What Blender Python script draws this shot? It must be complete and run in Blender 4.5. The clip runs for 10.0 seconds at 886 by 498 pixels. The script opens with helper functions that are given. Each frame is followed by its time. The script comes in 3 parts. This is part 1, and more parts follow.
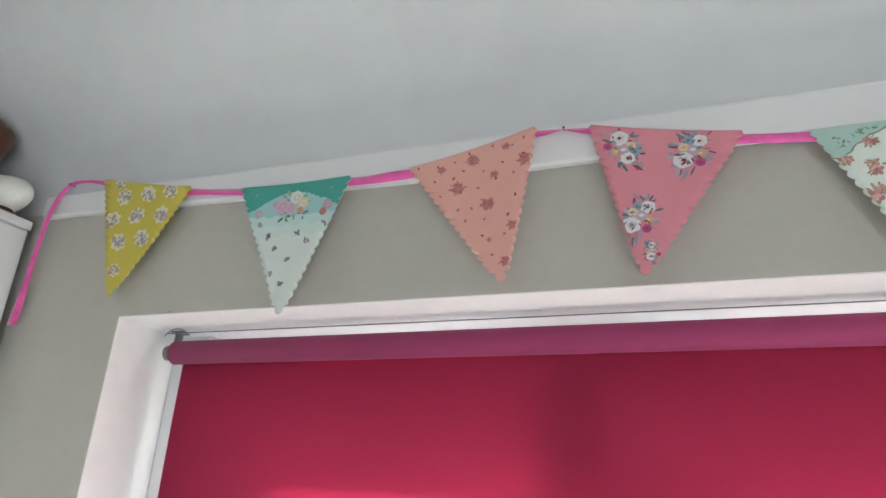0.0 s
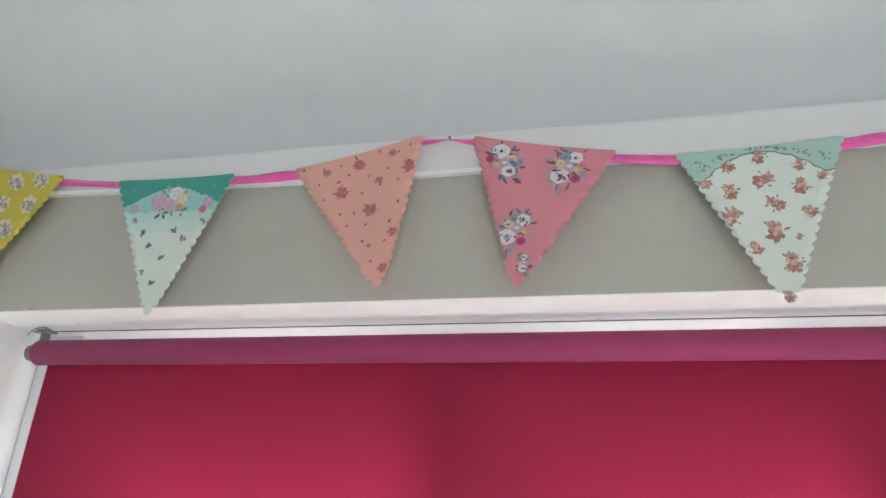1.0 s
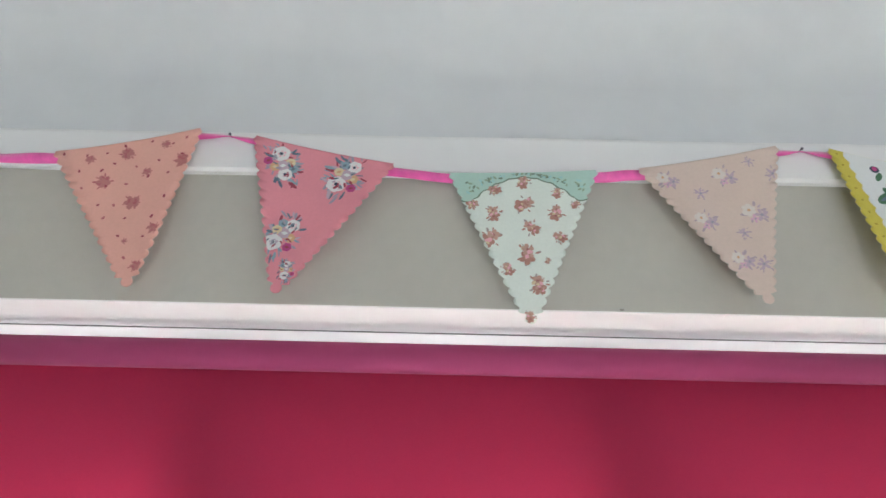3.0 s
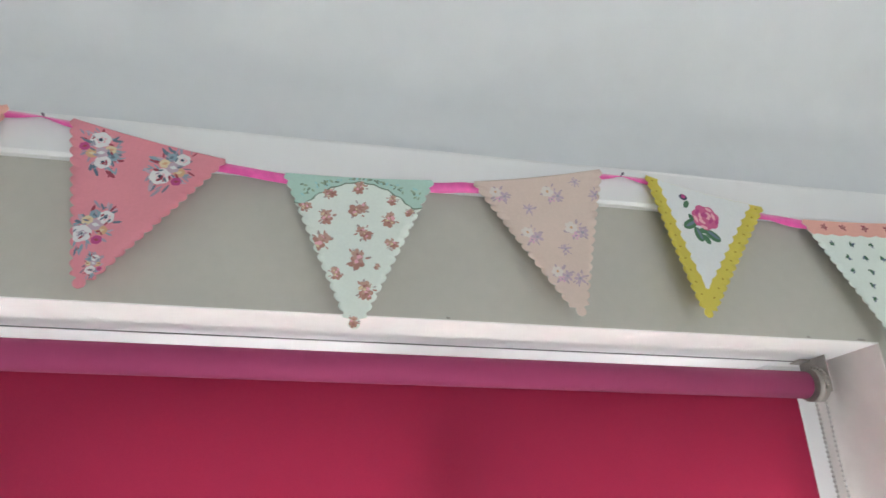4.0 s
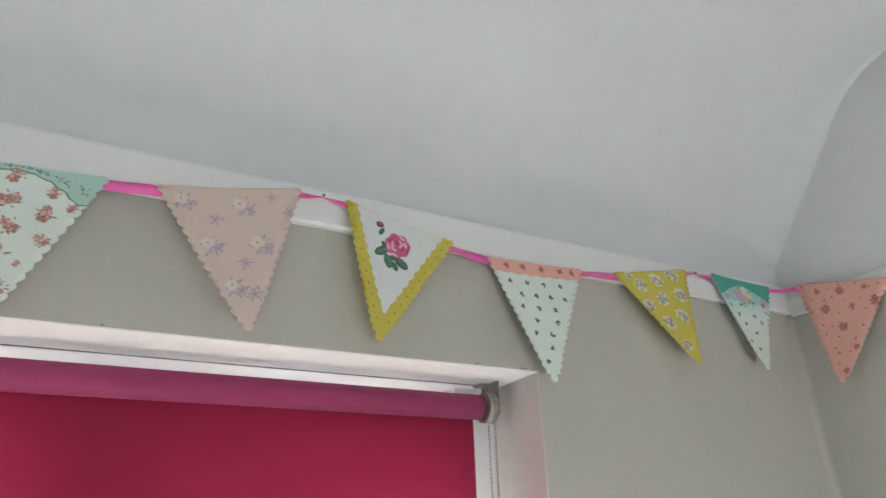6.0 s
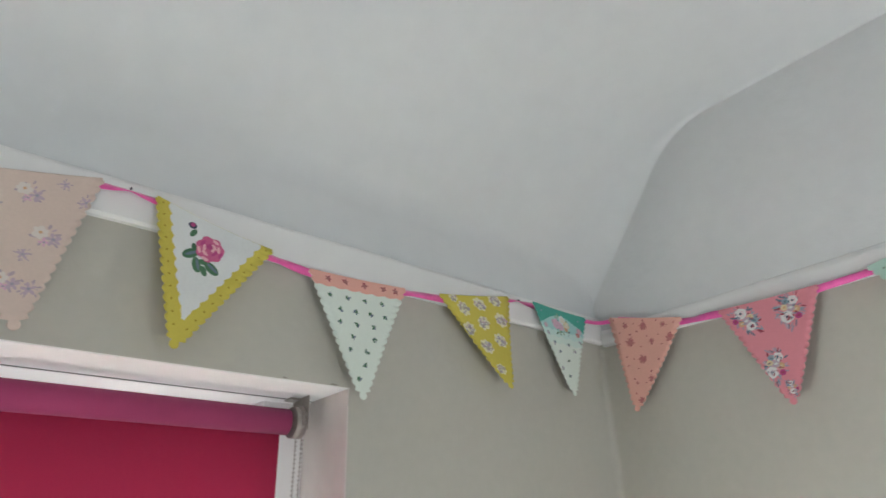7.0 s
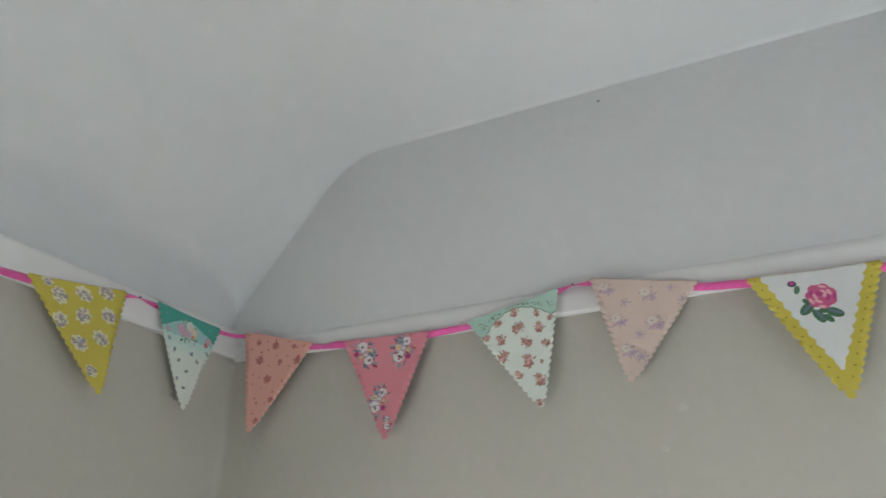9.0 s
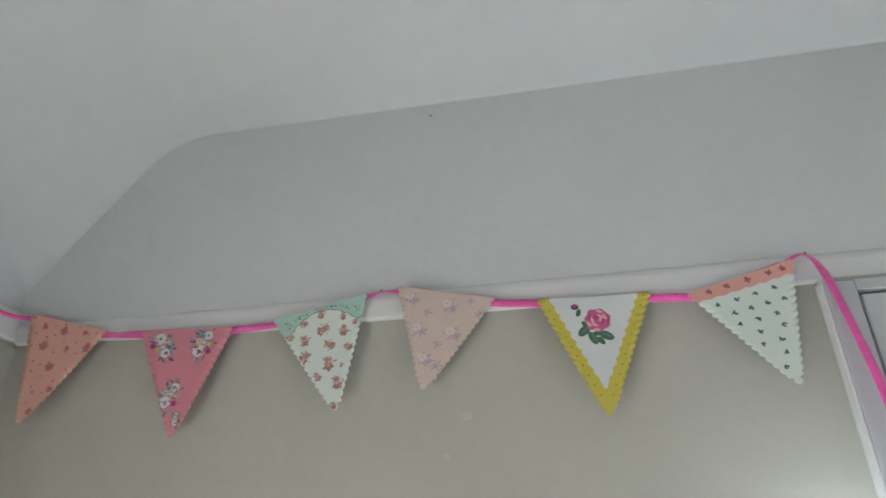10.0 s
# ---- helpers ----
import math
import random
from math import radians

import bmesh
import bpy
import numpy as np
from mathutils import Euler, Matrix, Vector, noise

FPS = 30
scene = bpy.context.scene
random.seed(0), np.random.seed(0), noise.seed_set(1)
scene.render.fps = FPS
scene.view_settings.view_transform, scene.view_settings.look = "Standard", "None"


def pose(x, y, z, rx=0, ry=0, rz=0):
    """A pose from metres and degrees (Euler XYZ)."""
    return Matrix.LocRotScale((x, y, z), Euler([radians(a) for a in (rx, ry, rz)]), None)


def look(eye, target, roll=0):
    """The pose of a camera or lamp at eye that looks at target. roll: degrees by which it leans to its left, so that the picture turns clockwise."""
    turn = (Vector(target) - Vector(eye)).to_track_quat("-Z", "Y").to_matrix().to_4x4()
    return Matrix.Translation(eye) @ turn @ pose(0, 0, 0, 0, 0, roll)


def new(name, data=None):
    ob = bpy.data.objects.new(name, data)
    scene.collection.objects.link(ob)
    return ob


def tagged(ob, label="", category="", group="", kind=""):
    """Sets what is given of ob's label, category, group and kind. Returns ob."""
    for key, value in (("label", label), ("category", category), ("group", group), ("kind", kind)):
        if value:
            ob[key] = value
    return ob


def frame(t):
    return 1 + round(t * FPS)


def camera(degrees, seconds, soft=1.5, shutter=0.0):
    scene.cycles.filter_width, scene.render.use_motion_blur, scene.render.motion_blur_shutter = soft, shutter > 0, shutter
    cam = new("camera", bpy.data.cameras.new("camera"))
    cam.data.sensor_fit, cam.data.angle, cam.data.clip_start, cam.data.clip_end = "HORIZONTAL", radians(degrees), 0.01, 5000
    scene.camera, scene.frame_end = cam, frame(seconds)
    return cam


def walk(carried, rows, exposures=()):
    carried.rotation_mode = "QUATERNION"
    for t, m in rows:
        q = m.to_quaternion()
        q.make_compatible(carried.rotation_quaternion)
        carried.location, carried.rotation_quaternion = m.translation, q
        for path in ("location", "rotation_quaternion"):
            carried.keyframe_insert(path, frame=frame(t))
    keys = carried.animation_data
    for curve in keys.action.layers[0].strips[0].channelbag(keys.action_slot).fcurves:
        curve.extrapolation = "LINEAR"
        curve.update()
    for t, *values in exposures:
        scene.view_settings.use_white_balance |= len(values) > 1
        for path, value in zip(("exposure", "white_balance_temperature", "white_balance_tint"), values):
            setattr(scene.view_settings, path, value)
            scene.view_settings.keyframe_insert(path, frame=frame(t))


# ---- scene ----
cam = camera(70.1, 10.0, soft=1.5, shutter=0.2)
PATH = [
    (0, (0.782, -0.721, 1.766), (0.147, 1.033, 2.487), 2.6),
    (0.5, (0.81, -0.713, 1.77), (0.276, 1.076, 2.487), 2.3),
    (1, (0.838, -0.702, 1.772), (0.422, 1.107, 2.516), 2.3),
    (1.5, (0.864, -0.692, 1.773), (0.561, 1.128, 2.545), 2.1),
    (2, (0.887, -0.687, 1.777), (0.703, 1.15, 2.545), 1.5),
    (2.2, (0.911, -0.681, 1.784), (0.722, 1.159, 2.545), 1.9),
    (3.5, (0.977, -0.682, 1.783), (1.141, 1.15, 2.569), 0.6),
    (4, (1.02, -0.682, 1.779), (1.353, 1.117, 2.586), -0.2),
    (4.5, (1.062, -0.691, 1.782), (1.526, 1.073, 2.603), -0.5),
    (5, (1.108, -0.699, 1.779), (1.703, 1.017, 2.615), -1.3),
    (5.2, (1.118, -0.702, 1.777), (1.763, 0.998, 2.609), -1.8),
    (6.3, (1.2, -0.761, 1.781), (2.132, 0.8, 2.614), -1.6),
    (6.5, (1.212, -0.768, 1.789), (2.206, 0.756, 2.618), -1.6),
    (7, (1.24, -0.787, 1.786), (2.41, 0.595, 2.637), -1.9),
    (7.5, (1.275, -0.808, 1.788), (2.629, 0.394, 2.639), -1.9),
    (8, (1.299, -0.832, 1.793), (2.762, 0.226, 2.653), -1.7),
    (8.5, (1.328, -0.852, 1.795), (2.891, 0.045, 2.661), -1.5),
    (9, (1.351, -0.881, 1.8), (3.015, -0.185, 2.664), -1.5),
    (9.5, (1.364, -0.928, 1.798), (3.096, -0.428, 2.665), -0.9),
    (10, (1.376, -0.974, 1.795), (3.151, -0.664, 2.662), -1.5),
]
EXPOSURES = [(0, 2.50, 6180, 10), (2, 2.58, 6140, 10), (4, 2.61, 6160, 9.3), (5, 2.46, 6220, 8.8), (7, 2.32, 6280, 8.8), (8, 2.20, 6280, 8.5), (10, 1.99, 6260, 8.3)]
walk(cam, [(t, look(e, g, r)) for t, e, g, r in PATH], EXPOSURES)

# ---- world and light ----
SUN_WAY = Vector((1.4, -1.0, -1.34)).normalized()
world = bpy.data.worlds.new("sky")
scene.world = world
world.use_nodes = True
wn = world.node_tree
sky = wn.nodes.new("ShaderNodeTexSky")
sky.sky_type = "NISHITA"
sky.sun_disc = False
sky.sun_elevation = math.asin(-SUN_WAY.z)
sky.sun_rotation = math.atan2(-SUN_WAY.x, -SUN_WAY.y)
wn.links.new(sky.outputs["Color"], wn.nodes["Background"].inputs["Color"])
wn.nodes["Background"].inputs["Strength"].default_value = 0.15


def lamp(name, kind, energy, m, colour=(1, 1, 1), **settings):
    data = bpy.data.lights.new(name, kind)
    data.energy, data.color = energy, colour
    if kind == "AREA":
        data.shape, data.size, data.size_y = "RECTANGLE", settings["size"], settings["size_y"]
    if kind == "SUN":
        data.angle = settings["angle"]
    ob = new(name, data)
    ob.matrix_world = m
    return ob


lamp("sun", "SUN", 5.0, look((0, 0, 0), SUN_WAY), (1.0, 0.95, 0.88), angle=radians(0.6))
# fill light standing for an unseen wide window, added in the wall behind the camera
lamp("back_fill_light", "AREA", 0.14, look((1.0, -2.38, 0.62), (1.0, -0.5, 2.0)), (0.95, 0.985, 1.0), size=1.5, size_y=1.0)
# sky seen through the open lower part of the window, below the blind
lamp("front_window_daylight", "AREA", 2.35, look((0.86, 0.05, 1.08), (0.86, -1.0, 1.03)), (0.95, 0.985, 1.0), size=1.6, size_y=0.9)
# unseen lamp added low beside the door, for the glow on the wall
lamp("door_glow_fill", "AREA", 0.18, look((2.27, -1.335, 1.675), (2.335, -1.345, 1.715)), (0.82, 0.95, 1.0), size=0.06, size_y=0.06)


# ---- materials ----
def material(name, colour, rough=0.6, vary=0.08, grain=40.0, blotch=3.0, bump=0.05, metal=0.0, sheen=0.0, spec=0.3, detail=4.0, dist=0.002):
    m = bpy.data.materials.new(name)
    m.use_nodes = True
    nt = m.node_tree
    n, l = nt.nodes, nt.links
    b = n["Principled BSDF"]
    b.inputs["Roughness"].default_value = rough
    b.inputs["Metallic"].default_value = metal
    b.inputs["Specular IOR Level"].default_value = spec
    b.inputs["Sheen Weight"].default_value = sheen
    co = n.new("ShaderNodeTexCoord")
    fine = n.new("ShaderNodeTexNoise")
    fine.inputs["Scale"].default_value = grain
    fine.inputs["Detail"].default_value = detail
    wide = n.new("ShaderNodeTexNoise")
    wide.inputs["Scale"].default_value = blotch
    wide.inputs["Detail"].default_value = 3.0
    for t in (fine, wide):
        l.new(co.outputs["Object"], t.inputs["Vector"])
    add = n.new("ShaderNodeMath")
    add.operation = "ADD"
    l.new(fine.outputs["Fac"], add.inputs[0])
    l.new(wide.outputs["Fac"], add.inputs[1])
    ramp = n.new("ShaderNodeMapRange")
    ramp.inputs["From Min"].default_value = 0.6
    ramp.inputs["From Max"].default_value = 1.4
    ramp.inputs["To Min"].default_value = 1.0 - vary
    ramp.inputs["To Max"].default_value = 1.0 + vary
    l.new(add.outputs[0], ramp.inputs["Value"])
    mul = n.new("ShaderNodeVectorMath")
    mul.operation = "SCALE"
    mul.inputs[0].default_value = colour
    l.new(ramp.outputs["Result"], mul.inputs["Scale"])
    l.new(mul.outputs["Vector"], b.inputs["Base Color"])
    bp = n.new("ShaderNodeBump")
    bp.inputs["Strength"].default_value = bump
    bp.inputs["Distance"].default_value = dist
    l.new(add.outputs[0], bp.inputs["Height"])
    l.new(bp.outputs["Normal"], b.inputs["Normal"])
    return m


WALL = material("beige wall paint", (0.475, 0.46, 0.405), 0.75, 0.035, 60, 2.2, 0.25)
CEIL = material("pale grey white ceiling paint", (0.62, 0.635, 0.64), 0.85, 0.035, 22, 1.3, 0.16, dist=0.005)
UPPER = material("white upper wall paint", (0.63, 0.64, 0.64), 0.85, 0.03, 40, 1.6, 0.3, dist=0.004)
GLOSS = material("white gloss paint", (0.74, 0.74, 0.73), 0.38, 0.02, 25, 5, 0.12, spec=0.45)
REVEAL = material("white reveal paint", (0.83, 0.83, 0.82), 0.6, 0.03, 40, 4, 0.05)
# reveal white darkened and pinkened: the right side's shade put into colour
REVEAL_SHADED = material("shaded white reveal paint", (0.63, 0.585, 0.56), 0.7, 0.04, 50, 4, 0.12)
UPVC = material("white plastic frame", (0.82, 0.82, 0.82), 0.3, 0.015, 15, 4, 0.02, spec=0.5)
CARPET = material("cream carpet", (0.56, 0.53, 0.48), 0.95, 0.15, 260, 4, 0.6)
# satin white woodwork, its colour greyed to hold the door's shade
SHADED_TRIM = material("white woodwork greyed for shade", (0.52, 0.52, 0.535), 0.4, 0.03, 20, 5, 0.1)
JOINT = material("dark grey joint", (0.13, 0.13, 0.13), 0.7, 0.1)
DARK = material("dark gap", (0.03, 0.03, 0.03), 0.8, 0.1)
STEEL = material("dull zinc bracket", (0.42, 0.40, 0.38), 0.42, 0.12, 90, 12, 0.1, metal=0.7)
BRONZE = material("worn bronze bracket", (0.36, 0.33, 0.30), 0.45, 0.15, 90, 12, 0.1, metal=0.5)
DARKSTEEL = material("dark zinc bracket", (0.26, 0.26, 0.27), 0.45, 0.12, 90, 12, 0.1, metal=0.6)
BEAD = material("grey plastic beads", (0.44, 0.42, 0.40), 0.4, 0.05)
RIBBON = material("pink satin ribbon", (0.81, 0.105, 0.40), 0.33, 0.14, 140, 45, 0.35, sheen=0.4, spec=0.5)
ROLL = material("wine red rolled fabric", (0.31, 0.042, 0.125), 0.7, 0.05, 900, 8, 0.2, sheen=0.02)
PLUSH = material("brown plush", (0.11, 0.045, 0.025), 0.95, 0.3, 220, 9, 0.8, sheen=0.4)
PLUSHW = material("white plush", (0.74, 0.73, 0.68), 0.9, 0.06, 200, 9, 0.4)
PIN = material("dark steel pin head", (0.12, 0.11, 0.13), 0.35, 0.1)


def blind_material():
    m = bpy.data.materials.new("red blind fabric")
    m.use_nodes = True
    n, l = m.node_tree.nodes, m.node_tree.links
    b = n["Principled BSDF"]
    b.inputs["Roughness"].default_value = 0.8
    b.inputs["Specular IOR Level"].default_value = 0.15
    co = n.new("ShaderNodeTexCoord")
    weave = n.new("ShaderNodeTexNoise")
    weave.inputs["Scale"].default_value = 700
    wide = n.new("ShaderNodeTexNoise")
    wide.inputs["Scale"].default_value = 4
    for t in (weave, wide):
        l.new(co.outputs["Object"], t.inputs["Vector"])
    mix = n.new("ShaderNodeMix")
    mix.data_type = "RGBA"
    mix.inputs["A"].default_value = (0.26, 0.020, 0.055, 1)
    mix.inputs["B"].default_value = (0.33, 0.029, 0.075, 1)
    l.new(weave.outputs["Fac"], mix.inputs["Factor"])
    l.new(mix.outputs["Result"], b.inputs["Base Color"])
    tr = n.new("ShaderNodeBsdfTranslucent")
    tr.inputs["Color"].default_value = (0.60, 0.038, 0.104, 1)
    sh = n.new("ShaderNodeMixShader")
    sh.inputs["Fac"].default_value = 0.33
    l.new(b.outputs["BSDF"], sh.inputs[1])
    l.new(tr.outputs["BSDF"], sh.inputs[2])
    l.new(sh.outputs["Shader"], n["Material Output"].inputs["Surface"])
    return m


def glass_material():
    m = bpy.data.materials.new("window glass")
    m.use_nodes = True
    b = m.node_tree.nodes["Principled BSDF"]
    b.inputs["Transmission Weight"].default_value = 1.0
    b.inputs["Roughness"].default_value = 0.0
    b.inputs["IOR"].default_value = 1.45
    return m


def bounce_material():
    m = bpy.data.materials.new("white bounce layer")
    m.use_nodes = True
    n, l = m.node_tree.nodes, m.node_tree.links
    b = n["Principled BSDF"]
    b.inputs["Base Color"].default_value = (0.78, 0.77, 0.75, 1)
    b.inputs["Roughness"].default_value = 0.8
    tr = n.new("ShaderNodeBsdfTranslucent")
    tr.inputs["Color"].default_value = (0.8, 0.78, 0.76, 1)
    sh = n.new("ShaderNodeMixShader")
    sh.inputs["Fac"].default_value = 0.4
    l.new(b.outputs["BSDF"], sh.inputs[1])
    l.new(tr.outputs["BSDF"], sh.inputs[2])
    l.new(sh.outputs["Shader"], n["Material Output"].inputs["Surface"])
    return m


BOUNCE = bounce_material()
FABRIC, GLASS = blind_material(), glass_material()


# ---- mesh helpers ----
def box(bm, x0, x1, y0, y1, z0, z1, slot=0, bevel=0.0):
    v = [bm.verts.new((x, y, z)) for x in (x0, x1) for y in (y0, y1) for z in (z0, z1)]
    faces = [bm.faces.new([v[i] for i in q]) for q in ((0, 1, 3, 2), (4, 6, 7, 5), (0, 4, 5, 1), (2, 3, 7, 6), (0, 2, 6, 4), (1, 5, 7, 3))]
    for f in faces:
        f.material_index = slot
    if bevel:
        edges = list({e for f in faces for e in f.edges})
        bmesh.ops.bevel(bm, geom=edges, offset=bevel, segments=2, profile=0.5, affect="EDGES")
    return faces


def rod(bm, a, b, r, sides=24, r2=None):
    a, b = Vector(a), Vector(b)
    q = (b - a).to_track_quat("Z", "Y")
    rings = []
    for p, rad in ((a, r), (b, r if r2 is None else r2)):
        rings.append([bm.verts.new(p + q @ Vector((rad * math.cos(2 * math.pi * i / sides), rad * math.sin(2 * math.pi * i / sides), 0))) for i in range(sides)])
    for i in range(sides):
        j = (i + 1) % sides
        f = bm.faces.new((rings[0][i], rings[0][j], rings[1][j], rings[1][i]))
        f.smooth = True
    bm.faces.new(rings[0][::-1])
    bm.faces.new(rings[1])


def ball(bm, c, r, squash=(1, 1, 1), u=20, v=14, lump=0.0):
    m = Matrix.Translation(c) @ Matrix.Diagonal((r * squash[0], r * squash[1], r * squash[2], 1))
    made = bmesh.ops.create_uvsphere(bm, u_segments=u, v_segments=v, radius=1.0, matrix=m)["verts"]
    for p in made:
        if lump:
            p.co += noise.noise_vector(p.co * 40) * lump
        for f in p.link_faces:
            f.smooth = True


def finish(name, bm, materials, parent=None, label=""):
    bmesh.ops.recalc_face_normals(bm, faces=bm.faces)
    me = bpy.data.meshes.new(name)
    bm.to_mesh(me)
    bm.free()
    for m in materials if isinstance(materials, (list, tuple)) else [materials]:
        me.materials.append(m)
    ob = new(name, me)
    if parent is not None:
        ob.parent = parent
    if label:
        ob["label"] = label
    return ob


def part(name, bm, mats, parent, label=""):
    return finish(name, bm, mats, parent, label)


def base(name, at=(0, 0, 0)):
    ob = new(name)
    ob.location = at
    ob.empty_display_size = 0.05
    bpy.context.view_layer.update()
    return ob


# ---- the room ----
XW, XE, YS, ZC = -0.85, 2.335, -2.42, 2.575
W0, W1, ZH, ZS = 0.0, 1.72, 1.997, 0.55     # window opening
T = 0.28

bm = bmesh.new()
box(bm, XW, W0, 0, T, 0, 2.19)
box(bm, W1, XE, 0, T, 0, 2.19)
box(bm, W0, W1, 0, T, ZH, 2.19)
box(bm, W0, W1, 0, T, 0, ZS - 0.03)
tagged(finish("wall_north", bm, WALL), "beige painted plaster wall round the window", "wall", kind="structure")

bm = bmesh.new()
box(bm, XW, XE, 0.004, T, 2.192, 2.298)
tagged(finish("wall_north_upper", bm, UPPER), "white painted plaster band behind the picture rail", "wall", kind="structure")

bm = bmesh.new()
box(bm, XE, XE + 0.15, -1.372, T, 0, 2.2)
box(bm, XE, XE + 0.15, -2.33, -1.372, 2.14, 2.19)
# plaster rounded into the corner
R = 0.012
curve = [(XE - R + R * math.sin(k * math.pi / 20), -R + R * math.cos(k * math.pi / 20)) for k in range(11)]
rims = [[bm.verts.new((x, y, z)) for x, y in curve] for z in (0.0, 2.15)]
for k in range(10):
    bm.faces.new((rims[0][k], rims[0][k + 1], rims[1][k + 1], rims[1][k])).smooth = True
tagged(finish("wall_east", bm, WALL), "beige painted plaster wall with faint scuffs", "wall", kind="structure")
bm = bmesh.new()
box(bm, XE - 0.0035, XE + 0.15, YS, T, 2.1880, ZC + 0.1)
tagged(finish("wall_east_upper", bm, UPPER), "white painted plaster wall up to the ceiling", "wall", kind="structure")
bm = bmesh.new()
box(bm, XE, XE + 0.15, YS, -2.33, 0, 2.19)
tagged(finish("wall_east_far", bm, WALL), "beige painted plaster wall beyond the door", "wall", kind="structure")
bm = bmesh.new()
box(bm, XW - 0.15, XW, YS - 0.15, T, 0, ZC + 0.1)
tagged(finish("wall_west", bm, WALL), "beige painted plaster wall behind the wardrobe", "wall", kind="structure")
# unseen wall; its low opening is added for the back fill light
bm = bmesh.new()
box(bm, XW, 0.68, YS - 0.15, YS, 0, ZC + 0.1)
box(bm, 2.22, XE + 0.15, YS - 0.15, YS, 0, ZC + 0.1)
box(bm, 0.68, 2.22, YS - 0.15, YS, 0, 0.12)
box(bm, 0.68, 2.22, YS - 0.15, YS, 1.48, ZC + 0.1)
tagged(finish("wall_south", bm, WALL), "beige plaster wall with a wide window opening", "wall", kind="structure")
bm = bmesh.new()
box(bm, XW - 0.15, XE + 0.15, YS - 0.15, T, -0.12, 0)
tagged(finish("floor", bm, CARPET), "cream carpet on the bedroom floor", "floor", kind="structure")


def ceiling():
    pts = []

    def arc(a, corner, b, r, n=8):
        a, c, b = Vector(a), Vector(corner), Vector(b)
        p, q = c + (a - c).normalized() * r, c + (b - c).normalized() * r
        for i in range(n + 1):
            s = i / n
            pts.append((1 - s) ** 2 * p + 2 * s * (1 - s) * c + s * s * q)
    pts += [Vector((0.0, 2.200)), Vector((0.0, 2.235))]
    arc((0.0, 2.235), (0.0, 2.331), (-0.235, ZC), 0.03, 14)
    arc((0.0, 2.331), (-0.245, ZC), (-1.0, ZC), 0.10, 16)
    pts.append(Vector((YS, ZC)))
    bm = bmesh.new()
    xs = [XW + (XE - 0.1 - XW) * i / 24 for i in range(25)] + [XE - 0.1 * (1 - math.sin(i / 16 * math.pi / 2)) for i in range(1, 17)]

    def droop(x, y, z):
        """Plaster rounded into the corner with the end wall, more so low down on the slope."""
        r = 0.012 + 0.085 * min(1.0, max(0.0, (ZC - z) / 0.14))
        d = r - (XE - x)
        return 0.0 if d <= 0 else r - math.sqrt(max(0.0, r * r - d * d))
    grid = [[bm.verts.new((x, p.x, p.y - droop(x, p.x, p.y) * min(1.0, max(0.0, (p.y - 2.225) / 0.11)))) for i, p in enumerate(pts)] for x in xs]
    for a, b in zip(grid, grid[1:]):
        for i in range(len(pts) - 1):
            bm.faces.new((a[i], a[i + 1], b[i + 1], b[i])).smooth = True
    top0 = [bm.verts.new((x, T, ZC + 0.12)) for x in xs]
    top1 = [bm.verts.new((x, YS, ZC + 0.12)) for x in xs]
    for i in range(len(xs) - 1):
        bm.faces.new((top0[i], top0[i + 1], top1[i + 1], top1[i]))
    return finish("ceiling", bm, CEIL)


tagged(ceiling(), "white plastered ceiling sloping down to the window wall", "ceiling", kind="structure")


# unseen ground, added pale so sunlight bounces up onto the window soffit
bm = bmesh.new()
box(bm, -400, 400, -400, 400, -3.2, -2.9)
tagged(finish("ground", bm, material("pale paving", (0.48, 0.47, 0.44), 0.85, 0.12, 3, 0.2, 0.3)), "pale paved ground outside below the window", "ground", kind="structure")


# white rail along the top of the beige paint
def rail(name, along, z0, z1, depth, wall):
    n = 40
    bm = bmesh.new()
    top = ((0.86, 0.93, 0.965) if wall == "north" else (0.70, 0.80, 0.91))
    prof = ((0, 0.0), (depth * 0.7, 0.0), (depth, 0.004), (depth, top[0]), (depth * 0.9, top[1]), (depth * 0.65, top[2]), (depth * 0.25, 1.0), (0, 1.0))
    rows = []
    for i in range(n + 1):
        s = along[0] + (along[1] - along[0]) * i / n
        lo = z0(s) + 0.0012 * noise.noise(Vector((s * 9, 3, 0)))
        hi = z1(s) + 0.001 * noise.noise(Vector((s * 6, 7, 0)))
        row = []
        for d, h in prof:
            z = lo + (h if h == 0.004 else h * (hi - lo))
            row.append(bm.verts.new((s, -d, z) if wall == "north" else (XE - d, s, z)))
        rows.append(row)
    k = len(prof)
    for a, b in zip(rows, rows[1:]):
        for i in range(k):
            bm.faces.new((a[i], a[(i + 1) % k], b[(i + 1) % k], b[i]))
    bm.faces.new(rows[0])
    bm.faces.new(rows[-1][::-1])
    return finish(name, bm, GLOSS)


tagged(rail("picture_rail_north", (-0.21, XE - 0.002), lambda s: 2.161 + max(0.0, 0.55 - s) * 0.022, lambda s: 2.219, 0.012, "north"),
       "white gloss painted rail above the window", "picture rail", kind="structure")
tagged(rail("picture_rail_east", (-0.0125, YS), lambda s: 2.143 + max(0.0, s + 0.4) * 0.03, lambda s: 2.1905, 0.010, "east"),
       "white gloss painted rail with a crack along its top", "picture rail", kind="structure")

# reveal linings, the right one in the darkened copy of the white
bm = bmesh.new()
box(bm, W0, W0 + 0.0015, 0.0008, 0.1285, ZS, ZH - 0.0015)
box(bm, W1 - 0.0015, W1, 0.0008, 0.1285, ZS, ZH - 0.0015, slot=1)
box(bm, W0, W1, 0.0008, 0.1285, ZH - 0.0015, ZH)
